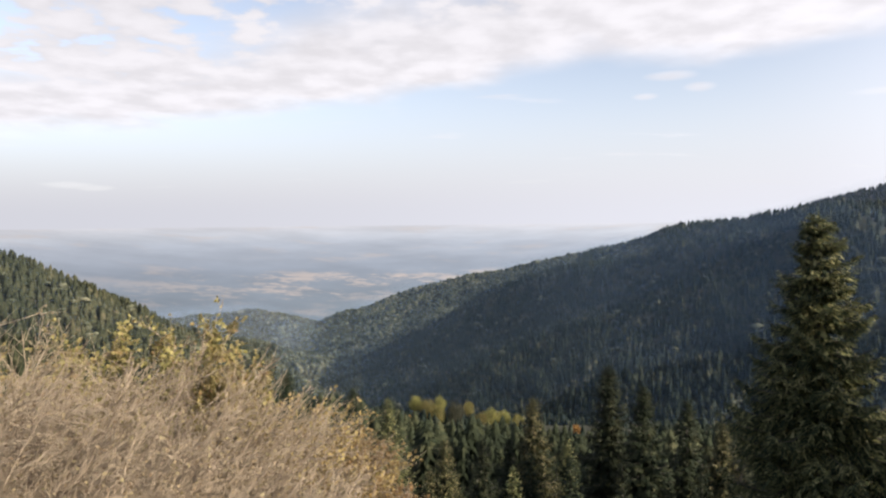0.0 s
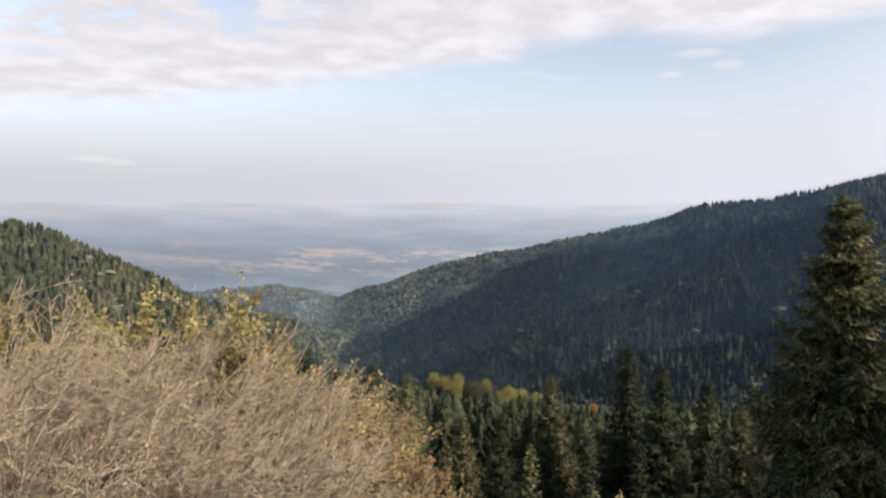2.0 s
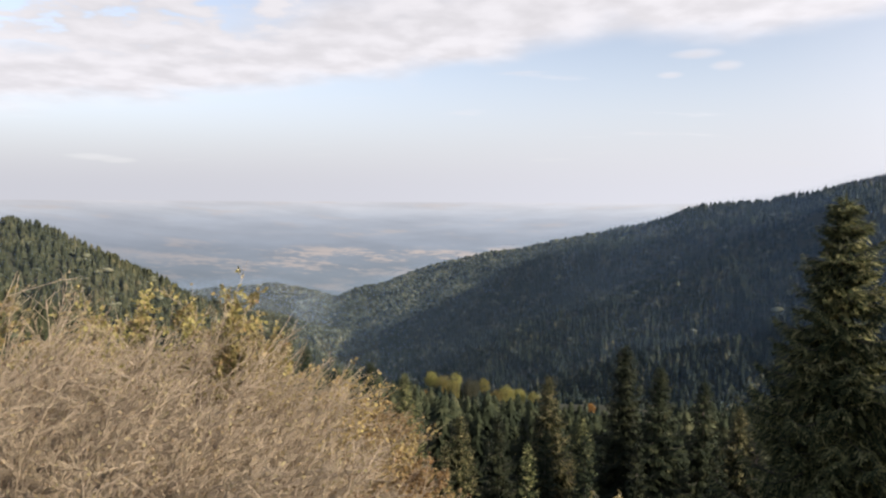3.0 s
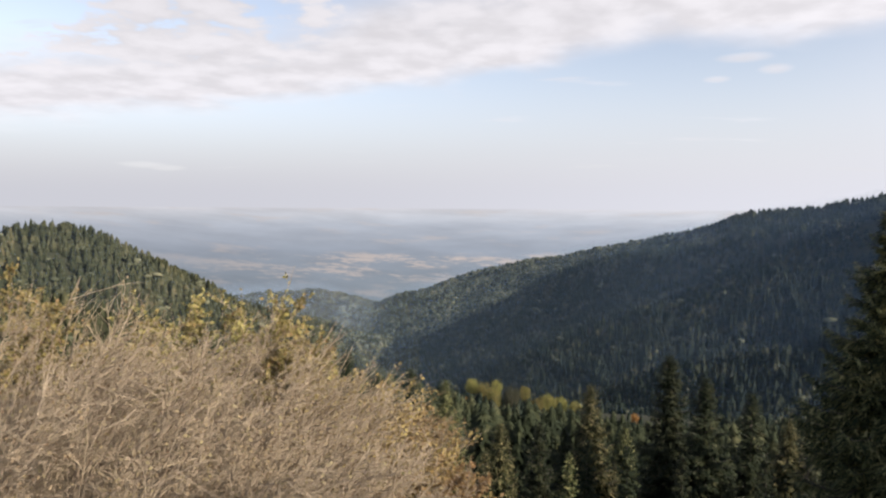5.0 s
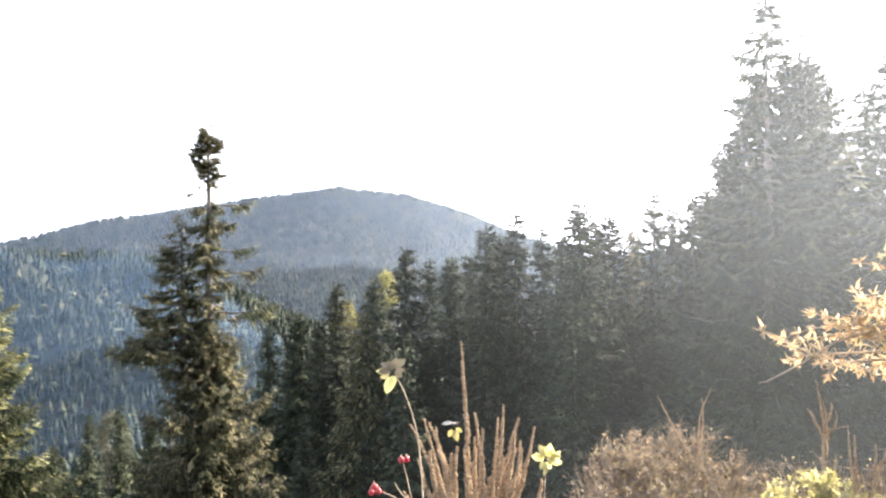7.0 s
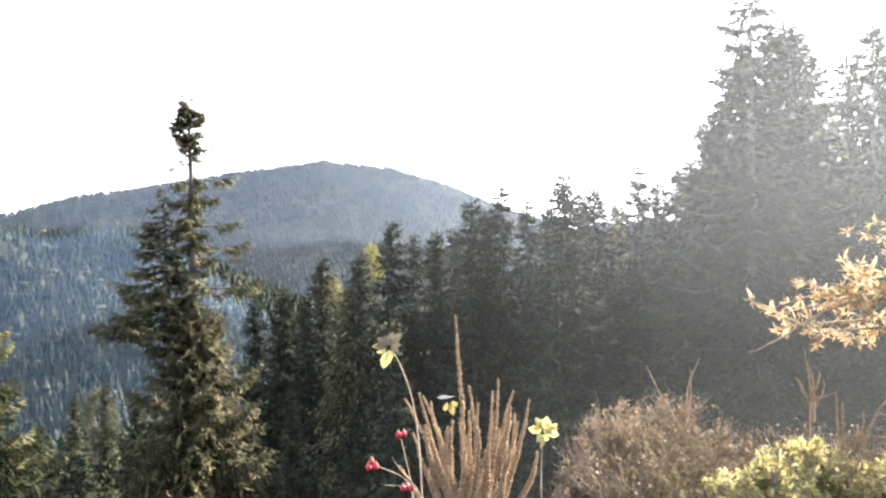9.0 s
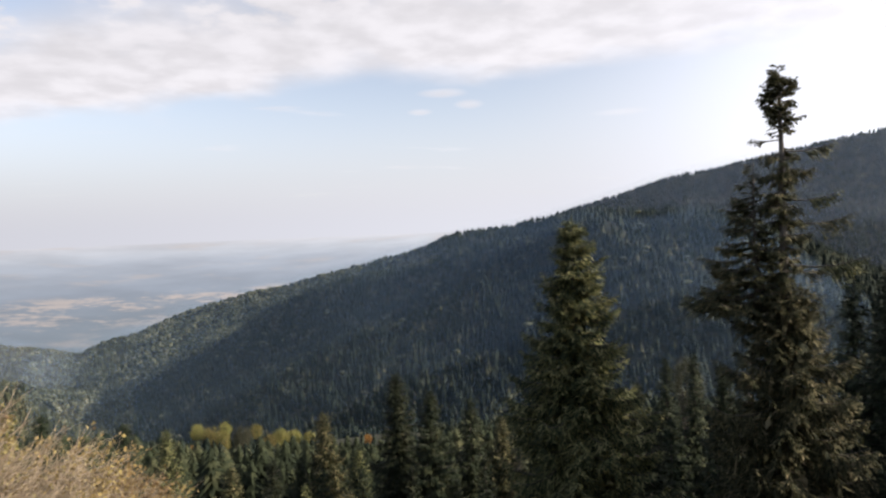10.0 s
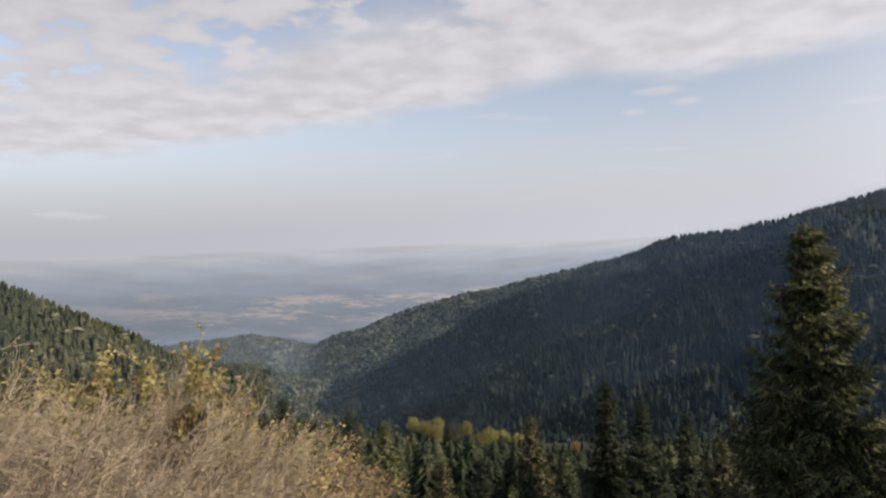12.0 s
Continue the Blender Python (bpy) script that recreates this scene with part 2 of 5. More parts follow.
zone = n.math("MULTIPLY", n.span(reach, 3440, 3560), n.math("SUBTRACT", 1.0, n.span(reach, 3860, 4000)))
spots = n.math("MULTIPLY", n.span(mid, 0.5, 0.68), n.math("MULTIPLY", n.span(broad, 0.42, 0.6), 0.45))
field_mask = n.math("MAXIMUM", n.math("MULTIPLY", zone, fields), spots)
# paler and bluer with distance: the haze is in this colour
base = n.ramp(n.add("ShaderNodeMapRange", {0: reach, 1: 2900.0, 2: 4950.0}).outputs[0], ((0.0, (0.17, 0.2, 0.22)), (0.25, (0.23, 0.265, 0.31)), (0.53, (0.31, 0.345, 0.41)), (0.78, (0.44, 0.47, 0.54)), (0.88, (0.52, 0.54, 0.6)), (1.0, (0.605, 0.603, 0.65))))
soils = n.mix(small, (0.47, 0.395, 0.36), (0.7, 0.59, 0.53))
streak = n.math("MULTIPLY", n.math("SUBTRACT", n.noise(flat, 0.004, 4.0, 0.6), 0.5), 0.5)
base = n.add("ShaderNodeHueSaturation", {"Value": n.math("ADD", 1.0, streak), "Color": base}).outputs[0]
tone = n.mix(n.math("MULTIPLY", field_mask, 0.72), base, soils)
# glows brighter on bearings nearer the sun, light set by hand
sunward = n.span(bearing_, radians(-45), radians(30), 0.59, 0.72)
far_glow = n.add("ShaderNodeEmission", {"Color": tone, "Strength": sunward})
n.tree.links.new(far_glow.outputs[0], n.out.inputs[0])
FAR_PLAIN = m

# valley haze imitated by thin bluish sheets: mostly clear, scatter sun and sky


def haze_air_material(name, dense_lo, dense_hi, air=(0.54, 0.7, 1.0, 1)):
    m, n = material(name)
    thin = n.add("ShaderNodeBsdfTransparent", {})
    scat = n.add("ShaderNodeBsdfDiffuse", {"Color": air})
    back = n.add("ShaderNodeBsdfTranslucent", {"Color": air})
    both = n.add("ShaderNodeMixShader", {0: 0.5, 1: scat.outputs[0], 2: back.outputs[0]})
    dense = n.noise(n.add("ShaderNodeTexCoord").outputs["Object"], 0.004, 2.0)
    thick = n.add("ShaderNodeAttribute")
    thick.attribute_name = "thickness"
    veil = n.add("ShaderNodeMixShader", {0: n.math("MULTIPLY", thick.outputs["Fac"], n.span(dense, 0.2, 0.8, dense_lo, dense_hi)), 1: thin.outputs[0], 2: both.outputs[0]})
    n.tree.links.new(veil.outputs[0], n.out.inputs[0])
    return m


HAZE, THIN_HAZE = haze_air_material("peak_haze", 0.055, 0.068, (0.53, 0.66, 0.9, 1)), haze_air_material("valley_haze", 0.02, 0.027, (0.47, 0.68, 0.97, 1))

# ---- mesh helpers ----


class Soup:
    """Triangles gathered from many small pieces."""

    def __init__(self):
        self.v, self.f, self.n = [], [], 0

    def put(self, verts, faces):
        """verts (k, 3) or (pieces, k, 3); faces: triangles within one piece."""
        verts = np.asarray(verts, float)
        if verts.ndim == 2:
            verts = verts[None]
        faces = np.asarray(faces, int)
        c, k = verts.shape[:2]
        self.v.append(verts.reshape(-1, 3))
        self.f.append((faces[None] + (np.arange(c) * k)[:, None, None] + self.n).reshape(-1, 3))
        self.n += c * k

    def mesh(self, name, mat, smooth=False):
        v, f = np.concatenate(self.v), np.concatenate(self.f)
        me = bpy.data.meshes.new(name)
        me.vertices.add(len(v))
        me.vertices.foreach_set("co", v.ravel())
        me.loops.add(f.size)
        me.loops.foreach_set("vertex_index", f.ravel())
        me.polygons.add(len(f))
        me.polygons.foreach_set("loop_start", np.arange(0, f.size, 3))
        me.polygons.foreach_set("loop_total", np.full(len(f), 3))
        if smooth:
            me.polygons.foreach_set("use_smooth", np.ones(len(f), bool))
        me.materials.append(mat)
        me.update(calc_edges=True)
        return me


def part(name, me, parent, label=""):
    ob = new(name, me)
    ob.parent = parent
    return tagged(ob, label)


def tube(soup, pts, radii, sides=5):
    """A tapered tube along pts."""
    pts, radii = np.asarray(pts, float), np.asarray(radii, float)
    d = np.gradient(pts, axis=0)
    d /= np.linalg.norm(d, axis=1)[:, None] + 1e-9
    ref = np.array([0.0, 0.0, 1.0]) if abs(d[0, 2]) < 0.8 else np.array([1.0, 0.0, 0.0])
    a = np.cross(d, ref)
    a /= np.linalg.norm(a, axis=1)[:, None] + 1e-9
    b = np.cross(d, a)
    w = np.linspace(0, 2 * np.pi, sides, endpoint=False)
    ring = pts[:, None] + radii[:, None, None] * (np.cos(w)[None, :, None] * a[:, None] + np.sin(w)[None, :, None] * b[:, None])
    k = len(pts)
    i, j = np.meshgrid(np.arange(k - 1), np.arange(sides), indexing="ij")
    p, q = i * sides + j, i * sides + (j + 1) % sides
    faces = np.concatenate([np.stack([p, q, q + sides], -1).reshape(-1, 3), np.stack([p, q + sides, p + sides], -1).reshape(-1, 3)])
    soup.put(ring.reshape(-1, 3), faces)


def blades(soup, at, along, side, droop=None):
    """Small folded leaves: at, along, side are (n, 3)."""
    at, along, side = (np.asarray(q, float) for q in (at, along, side))
    lift = np.cross(along, side)
    lift = lift / (np.linalg.norm(lift, axis=1)[:, None] + 1e-9) * np.linalg.norm(side, axis=1)[:, None] * 0.35
    v = np.stack([at, at + along * 0.5 + side + lift, at + along, at + along * 0.5 - side + lift], 1)
    soup.put(v, [(0, 1, 2), (0, 2, 3)])


# ---- the lie of the land ----
def crest(rows, drop):
    """Crest line from azimuth, height angle and distance, lowered by the trees that stand on it."""
    return np.array([toward(a, e, d) for a, e, d in rows]) - (0, 0, drop)


SPUR = crest([(-16, -11.0, 3050), (-12.8, -8.9, 3020), (-8.4, -7.2, 3000), (-3.6, -5.6, 2950), (1, -4.5, 2840), (5.9, -3.5, 2660), (10.6, -2.6, 2420), (15.2, -1.6, 2150),
              (19.6, -0.3, 1900), (25, 0.5, 1700), (30.2, 1.45, 1540), (34.5, 1.1, 1450), (38.3, 1.0, 1370), (41, 0.2, 1300), (45, -2.6, 1180), (50, -7.0, 1050)], 13)
SHOULDER = crest([(31.5, 1.1, 1330), (28, 0.4, 1340), (24, -0.5, 1370), (20, -1.5, 1440), (15.4, -2.7, 1570), (10.2, -3.75, 1780), (7.0, -4.5, 1950), (3.2, -5.9, 2150), (-0.2, -8.1, 2350),
                  (-5.2, -10.3, 2620), (-8.5, -11.7, 2800)], 13)
PEAK = crest([(18, -2.3, 3250), (29.5, 1.7, 3220), (35.2, 3.35, 3180), (41, 4.4, 3150), (48.7, 5.65, 3100), (54.5, 6.5, 3050), (60, 5.8, 3000),
              (63.3, 4.9, 2950), (67, 3.2, 2900), (75, 0.5, 2800), (100, 2.0, 2600)], 14)
LEFT_HILL = crest([(-90, 4.0, 900), (-60, -1.0, 980), (-48, -2.6, 1060), (-42, -2.2, 1120), (-38, -1.6, 1170), (-34.6, -1.3, 1220), (-33, -1.5, 1240), (-30.7, -2.7, 1280), (-29.1, -4.3, 1300),
                   (-27, -6.0, 1340), (-23.7, -7.5, 1400), (-20, -7.9, 1450), (-17, -9.6, 1480), (-14, -11.4, 1500), (-12, -13.2, 1510), (-9, -15.6, 1500)], 13)
MID_RIDGE = crest([(-30, -7.0, 2350), (-24, -7.7, 2300), (-17, -8.9, 2260), (-14, -9.9, 2220), (-11.2, -10.8, 2180), (-8.5, -11.7, 2140), (-6, -12.8, 2100)], 11)
LOW_HILL = crest([(-30, -8.6, 3180), (-22, -7.1, 3140), (-17.7, -6.85, 3100), (-15.7, -6.85, 3090), (-14, -7.1, 3080), (-11.3, -8.1, 3050), (-8, -10.0, 3000)], 10)
FORMS = ((SPUR, 0.46), (SHOULDER, 1.0), (PEAK, 0.45), (LEFT_HILL, 0.66), (MID_RIDGE, 0.36), (LOW_HILL, 0.3))


def ridge(x, y, line, steep):
    best = np.full(x.shape, -1e4)
    for (ax, ay, az_), (bx, by, bz) in zip(line[:-1], line[1:]):
        lx, ly = bx - ax, by - ay
        s = np.clip(((x - ax) * lx + (y - ay) * ly) / (lx * lx + ly * ly), 0, 1)
        off = np.hypot(x - ax - s * lx, y - ay - s * ly)
        best = np.maximum(best, az_ + s * (bz - az_) - steep * np.maximum(np.sqrt(off * off + 400) - 20, 0))
    return best


def bumps(x, y, size, seed):
    """Smooth made-up relief between -1 and 1."""
    g = np.random.RandomState(seed)
    z = np.zeros_like(x)
    for k in range(7):
        a, ph, f = g.uniform(0, 2 * np.pi), g.uniform(0, 6.28), g.uniform(0.6, 1.8) / size
        z += np.sin((x * np.cos(a) + y * np.sin(a)) * f * 2 * np.pi + ph)
    return z / 4.5


FALL_D = [0, 2.6, 6, 10, 20, 32, 60, 100, 150, 260, 365, 700, 1200, 2000, 4950]
FALL_Z = [0, 0.15, 1.8, 4.6, 11.5, 19, 33, 45, 57, 84, 106, 212, 390, 620, 760]
TURN_A = [-180, -120, -90, -60, -40, 0, 55, 68, 80, 90, 110, 150, 180]
TURN_K = [-0.4, -0.15, 0.3, 0.65, 0.85, 1.0, 1.0, 0.92, 0.78, 0.68, 0.5, -0.15, -0.4]


def plain_z(d):
    """The far plain, lifted towards the horizon."""
    return np.interp(d, [0, 2600, 3250, 3500, 3900, 4300, 4950], [-560, -540, -455, -370, -270, -170, -11])


def height(x, y):
    x, y = np.asarray(x, float), np.asarray(y, float)
    d, a = np.hypot(x, y), np.degrees(np.arctan2(x, y))
    k = np.interp(a, TURN_A, TURN_K)
    turf = np.clip((a - 73) / 7, 0, 1) * np.clip((175 - a) / 40, 0, 1)
    bank = np.interp(d, [0, 4, 9, 20], [0, 0.1, 0.6, 1.0]) * turf + 1 - turf
    z = -1.6 - np.interp(d, FALL_D, FALL_Z) * np.where(a > 55, k * bank, k)
    far = np.clip((d - 150) / 250, 0, 1)
    relief = bumps(x, y, 330, 3) * 9 * far
    for line, steep in FORMS:
        f = ridge(x, y, line, steep) + relief
        z = np.where(d > 120, np.maximum(z, f) + 6 * np.exp(-np.abs(z - f) / 12) * far, z)
    rise = np.interp(d, [2600, 2900, 4950], [0, 0, 1])
    z = np.where(d > 1500, np.maximum(z, plain_z(d)), z)
    return z + bumps(x, y, 9, 5) * 0.14 * np.clip((d - 1.5) / 4, 0, 1) + bumps(x, y, 45, 6) * 0.8 * np.clip((d - 20) / 60, 0, 1) * (1 - 0.7 * rise)


def ground_z(x, y):
    return float(height(np.array([x]), np.array([y]))[0])


def polar_sheet(name, radii, angles, mat, closed, plain=False):
    r, a = np.meshgrid(radii, angles, indexing="ij")
    x, y = r * np.sin(a), r * np.cos(a)
    v = np.stack([x, y, plain_z(r) + 4 if plain else height(x, y) - np.where(r > 3350, 45, 0)], -1).reshape(-1, 3)
    nr, na = r.shape
    i, j = np.meshgrid(np.arange(nr - 1), np.arange(na if closed else na - 1), indexing="ij")
    p, q = i * na + j, i * na + (j + 1) % na
    s = Soup()
    s.put(v, np.concatenate([np.stack([p, p + na, q + na], -1).reshape(-1, 3), np.stack([p, q + na, q], -1).reshape(-1, 3)]))
    return s.mesh(name, mat, True)


radii = np.concatenate([[0.02], np.geomspace(0.6, 500, 120), np.linspace(522, 3320, 125), [3600, 4200, 4950]])
spread = np.concatenate([np.arange(-180, -52, 4), np.arange(-52, 108, 0.5), np.arange(108, 180, 4)])
ground = new("ground", polar_sheet("ground", radii, np.radians(spread), SOIL, True))
tagged(ground, "brown and dark green forest floor falling steeply into a valley", "ground", kind="structure")
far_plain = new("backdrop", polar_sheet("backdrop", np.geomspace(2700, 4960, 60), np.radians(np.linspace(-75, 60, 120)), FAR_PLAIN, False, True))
tagged(far_plain, "pale hazy plain of fields and woods reaching the horizon", "plain", kind="structure")

# sheets added for the haze in the valley air, and more before the peak


def haze_sheet(rows, mat, label, sunward=False, thin_end=False):
    """A hanging sheet of haze along azimuths and distances, thinning out about the height angle given."""
    k = len(rows)
    tops = [np.array([toward(a, e + up_by, d) for a, e, d in rows]) for up_by in (-0.35, 0.55)]
    low = tops[0] * (1, 1, 0) + (0, 0, -480)
    s = Soup()
    for i in range(2):
        s.f.append(np.array([t for j in range(i * k, i * k + k - 1) for t in ((j, j + 1, j + 1 + k), (j, j + 1 + k, j + k))]))
    s.v.append(np.concatenate([low] + tops))
    me = s.mesh("haze", mat)
    # sunward rows thicker, added to lift the slopes as glare would
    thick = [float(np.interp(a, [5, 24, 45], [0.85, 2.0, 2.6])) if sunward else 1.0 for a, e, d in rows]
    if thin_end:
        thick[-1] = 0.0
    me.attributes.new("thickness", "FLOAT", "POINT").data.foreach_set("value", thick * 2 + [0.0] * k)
    tagged(new("haze", me), label, "haze", kind="structure")


PEAK_TOP = [(14, -2.2), (20, -1.1), (24, 0.0), (29.5, 1.75), (35.2, 3.4), (41, 4.5), (48.7, 5.9), (54.5, 6.8), (60, 6.1), (63.3, 5.2), (67, 3.5), (75, 1.0), (84, 1.0)]
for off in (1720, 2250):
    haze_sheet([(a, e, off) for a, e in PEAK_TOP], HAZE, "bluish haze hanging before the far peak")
HILL_TOP = [(-48, -2.4), (-38, -1.5), (-34.6, -1.2), (-33, -1.3), (-30.7, -2.3), (-29.1, -3.6), (-27, -5.2), (-23.7, -6.6), (-19, -7.0)]
VALLEY_TOP = [(a, e - 0.4) for a, e in ((-14, -7.4), (-9, -6.9), (-4, -5.1), (1, -4.0), (6, -3.0), (11, -2.0), (15.2, -1.0), (19.6, 0.2), (25, 0.9), (30.2, 1.7), (34.5, 0.7), (38.3, 1.4), (42, 0.2), (46, -2.6), (50, -6.0))]
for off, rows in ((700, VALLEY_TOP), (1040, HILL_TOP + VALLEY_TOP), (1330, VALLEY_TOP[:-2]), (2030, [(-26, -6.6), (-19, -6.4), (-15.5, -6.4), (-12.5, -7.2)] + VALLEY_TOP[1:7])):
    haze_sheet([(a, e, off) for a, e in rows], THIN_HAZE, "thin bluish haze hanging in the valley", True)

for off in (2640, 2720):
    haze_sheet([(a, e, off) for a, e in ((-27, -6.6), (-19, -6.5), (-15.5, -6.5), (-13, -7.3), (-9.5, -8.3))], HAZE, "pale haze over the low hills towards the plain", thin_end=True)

# thin sheet added before the firs, standing in for glare, thicker towards the sun
m, n = material("sun_glare_veil")
spot_ = n.add("ShaderNodeSeparateXYZ", {0: n.add("ShaderNodeNewGeometry").outputs["Position"]})
bearing_ = n.math("ARCTAN2", spot_.outputs[0], spot_.outputs[1])
GLARE_TONE = (0.78, 0.86, 0.95, 1)
both = n.add("ShaderNodeMixShader", {0: 0.6, 1: n.add("ShaderNodeBsdfDiffuse", {"Color": GLARE_TONE}).outputs[0], 2: n.add("ShaderNodeBsdfTranslucent", {"Color": GLARE_TONE}).outputs[0]})
veil = n.add("ShaderNodeMixShader", {0: n.math("MULTIPLY", n.span(bearing_, radians(46), radians(112), 0.0, 0.085), n.span(spot_.outputs[2], -1.9, 1.6, 0.35, 1.0)), 1: n.add("ShaderNodeBsdfTransparent", {}).outputs[0], 2: both.outputs[0]})
n.tree.links.new(veil.outputs[0], n.out.inputs[0])
hi = np.array([toward(a, 40, 9.6) for a in range(30, 141, 4)])
lo = np.array([toward(a, -45, 9.6) for a in range(30, 141, 4)])
k = len(hi)
glare_sheet = Soup()
glare_sheet.put(np.concatenate([lo, hi]), [q for i in range(k - 1) for q in ((i, i + 1, i + 1 + k), (i, i + 1 + k, i + k))])
tagged(new("haze", glare_sheet.mesh("glare_sheet", m)), "thin pale sheet standing in for sun glare before the firs", "haze", kind="structure")

# ---- firs ----


def frond(green, root, curve, out_, side_, L, gap, width, hang, g, start=0.12, fine=True):
    """Twigs down both sides of a limb, each a drooping ridged spray with ragged side shoots."""
    k = max(7, int(2 * L * (1 - start) / gap))
    s = np.clip(start + (1 - start) * (np.arange(k) + g.uniform(-0.6, 0.6, k)) / k, 0.03, 1.0)
    lr = np.where(np.arange(k) % 2, 1.0, -1.0)
    P = root + curve(s) + g.normal(0, 0.012, (k, 3))
    T = (0.12 + 0.4 * L * np.clip(1 - s, 0, 1) ** 0.8 * np.clip(s * 3.2, 0.45, 1)) * g.uniform(0.6, 1.3, k)
    T = np.minimum(T, min(1.1, 0.16 + 0.5 * L))
    D = out_ * g.uniform(0.5, 1.0, k)[:, None] + side_ * (lr * g.uniform(0.3, 0.9, k))[:, None] + np.outer(g.uniform(-0.22, 0.16, k) - 0.22 * hang, (0, 0, 1))
    D /= np.linalg.norm(D, axis=1)[:, None]
    S = np.cross(D, np.array([0, 0, 1.0]) + g.normal(0, 0.4 if fine else 0.8, (k, 3)))
    S /= np.linalg.norm(S, axis=1)[:, None] + 1e-9
    up_ = np.cross(S, D)
    drop = hang * g.uniform(0.2, 1.2, k)
    w = width * g.uniform(0.75, 1.3, k) * np.clip(T / 0.45, 0.45, 1)
    spine = lambda u: P + D * (T * u)[:, None] - np.outer(T * drop * u * u, (0, 0, 1))
    rows = []
    for u, f in ((0.0, 0.5), (0.5, 1.0), (1.0, 0.18)):
        c = spine(u)
        rows += [c - S * (w * f)[:, None], c + up_ * (w * f * 0.55)[:, None], c + S * (w * f)[:, None]] if fine else [c - S * (w * f)[:, None], c + S * (w * f)[:, None]]
    green.put(np.stack(rows, 1), [(0, 1, 4), (0, 4, 3), (1, 2, 5), (1, 5, 4), (3, 4, 7), (3, 7, 6), (4, 5, 8), (4, 8, 7)] if fine else [(0, 1, 3), (0, 3, 2), (2, 3, 5), (2, 5, 4)])
    for u in (0.25, 0.52, 0.8) if fine else (0.3, 0.72):
        for e in (-1, 1):
            aim = D * g.uniform(0.5, 1.0, k)[:, None] + S * (e * g.uniform(0.4, 0.9, k))[:, None] - np.outer(g.uniform(0.0, 0.6, k) * (0.2 + hang), (0, 0, 1))
            size = (0.05 + 0.34 * T) * g.uniform(0.6, 1.2, k)
            blades(green, spine(u), aim * size[:, None], np.cross(aim, up_) * np.minimum(size * 0.22, width * 0.8)[:, None])


def fir(h, r, seed, crown_base=0.06, whorl=0.5, gap=0.11, width=0.05, shape=0.72, bare=0.0, sides=8, limb=True, limbs=7, hang=0.5, fine=True, inner=1.0):
    """Trunk and crown meshes of a fir: whorls of sagging limbs with twigs hung along them. shape: how fast the crown widens from the top."""
    g = np.random.RandomState(seed)
    wood, green = Soup(), Soup()
    zs = np.linspace(0, h * 0.985, 10)
    lean = np.cumsum(g.normal(0, 0.012, (10, 2)), 0) * h * 0.05
    blades(green, np.tile((lean[-1, 0], lean[-1, 1], h * 0.985 - 0.6), (4, 1)), np.tile((0, 0, 0.6 + h * 0.015), (4, 1)), np.array([(0.05, 0.02, 0), (0.0, 0.05, 0), (-0.05, 0, 0), (0.03, -0.05, 0)]))
    tube(wood, np.c_[lean, zs], np.interp(zs, [0, h * 0.04, h], [h * 0.021, h * 0.0135, 0.012]), sides)
    z = crown_base * h
    while z < h - 0.45:
        down = h - z
        reach_ = r * min(1.0, (down / (h * (1 - crown_base))) ** shape * 1.08) * g.uniform(0.86, 1.1)
        count = int(round((6 if down < 1.5 else limbs) * (1 if g.rand() > bare else 0.4)))
        turn = g.uniform(0, 6.28)
        for b in range(count):
            a = turn + b * 6.283 / max(count, 1) + g.normal(0, 0.28)
            L = max(0.14, reach_ * (g.uniform(0.6, 1.16) if down > 2 else g.uniform(0.75, 1.0)))
            out_ = np.array([math.sin(a), math.cos(a), 0.0])
            side_ = np.array([math.cos(a), -math.sin(a), 0.0])
            rise_ = np.interp(down / h, [0, 0.1, 0.35, 1], [0.45, 0.2, -0.05, -0.28]) + g.normal(0, 0.12)
            sag = np.interp(down / h, [0, 0.2, 1], [0.0, 0.12, 0.28])
            curve = lambda s: (np.outer(s * L, out_) + np.outer(L * (rise_ * s - sag * np.sin(s * np.pi * 0.8) + 0.16 * s ** 3), (0, 0, 1)))
            root = np.array([np.interp(z, zs, lean[:, 0]), np.interp(z, zs, lean[:, 1]), z + whorl * g.uniform(-0.35, 0.35)])
            if limb and L > 0.6:
                tube(wood, root + curve(np.linspace(0, 1, 5)), np.linspace(0.012 + L * 0.01, 0.006, 5), 3)
            frond(green, root, curve, out_, side_, L, gap, width, hang * float(np.interp(down / h, [0, 0.1, 0.4], [0.1, 0.45, 1.0])), g, 0.12, fine)
        if down > 0.5:  # inner growth round the stem
            k = int((34 if fine else 16) * inner)
            a, rad = g.uniform(0, 6.28, k), reach_ * g.uniform(0.06, 0.5, k)
            at = np.stack([np.sin(a) * rad, np.cos(a) * rad, z + g.uniform(-0.5, 0.5, k) * whorl - rad * 0.25], 1)
            aim = np.stack([np.sin(a) * 0.5, np.cos(a) * 0.5, g.uniform(-1.0, -0.4, k)], 1) * np.minimum(reach_ * 0.3, 0.7)
            blades(green, at, aim, np.stack([np.cos(a), -np.sin(a), np.zeros(k)], 1) * (min(reach_ * 0.06, 0.13 if fine else 0.26) * g.uniform(0.6, 1.3, k))[:, None])
        z += whorl * g.uniform(0.7, 1.25) * np.interp(down, [0, 1.5, 4], [0.3, 0.38, 0.8])
    return wood, green


def fir_thing(h, r, seed, label, mat=None, group="firs on the slope", **how):
    base = tagged(new("fir_tree"), label, "fir tree", group)
    wood, green = fir(h, r, seed, **how)
    part("trunk", wood.mesh("fir_trunk", BARK, True), base)
    part("crown", green.mesh("fir_crown", mat or FIR), base)
    return base


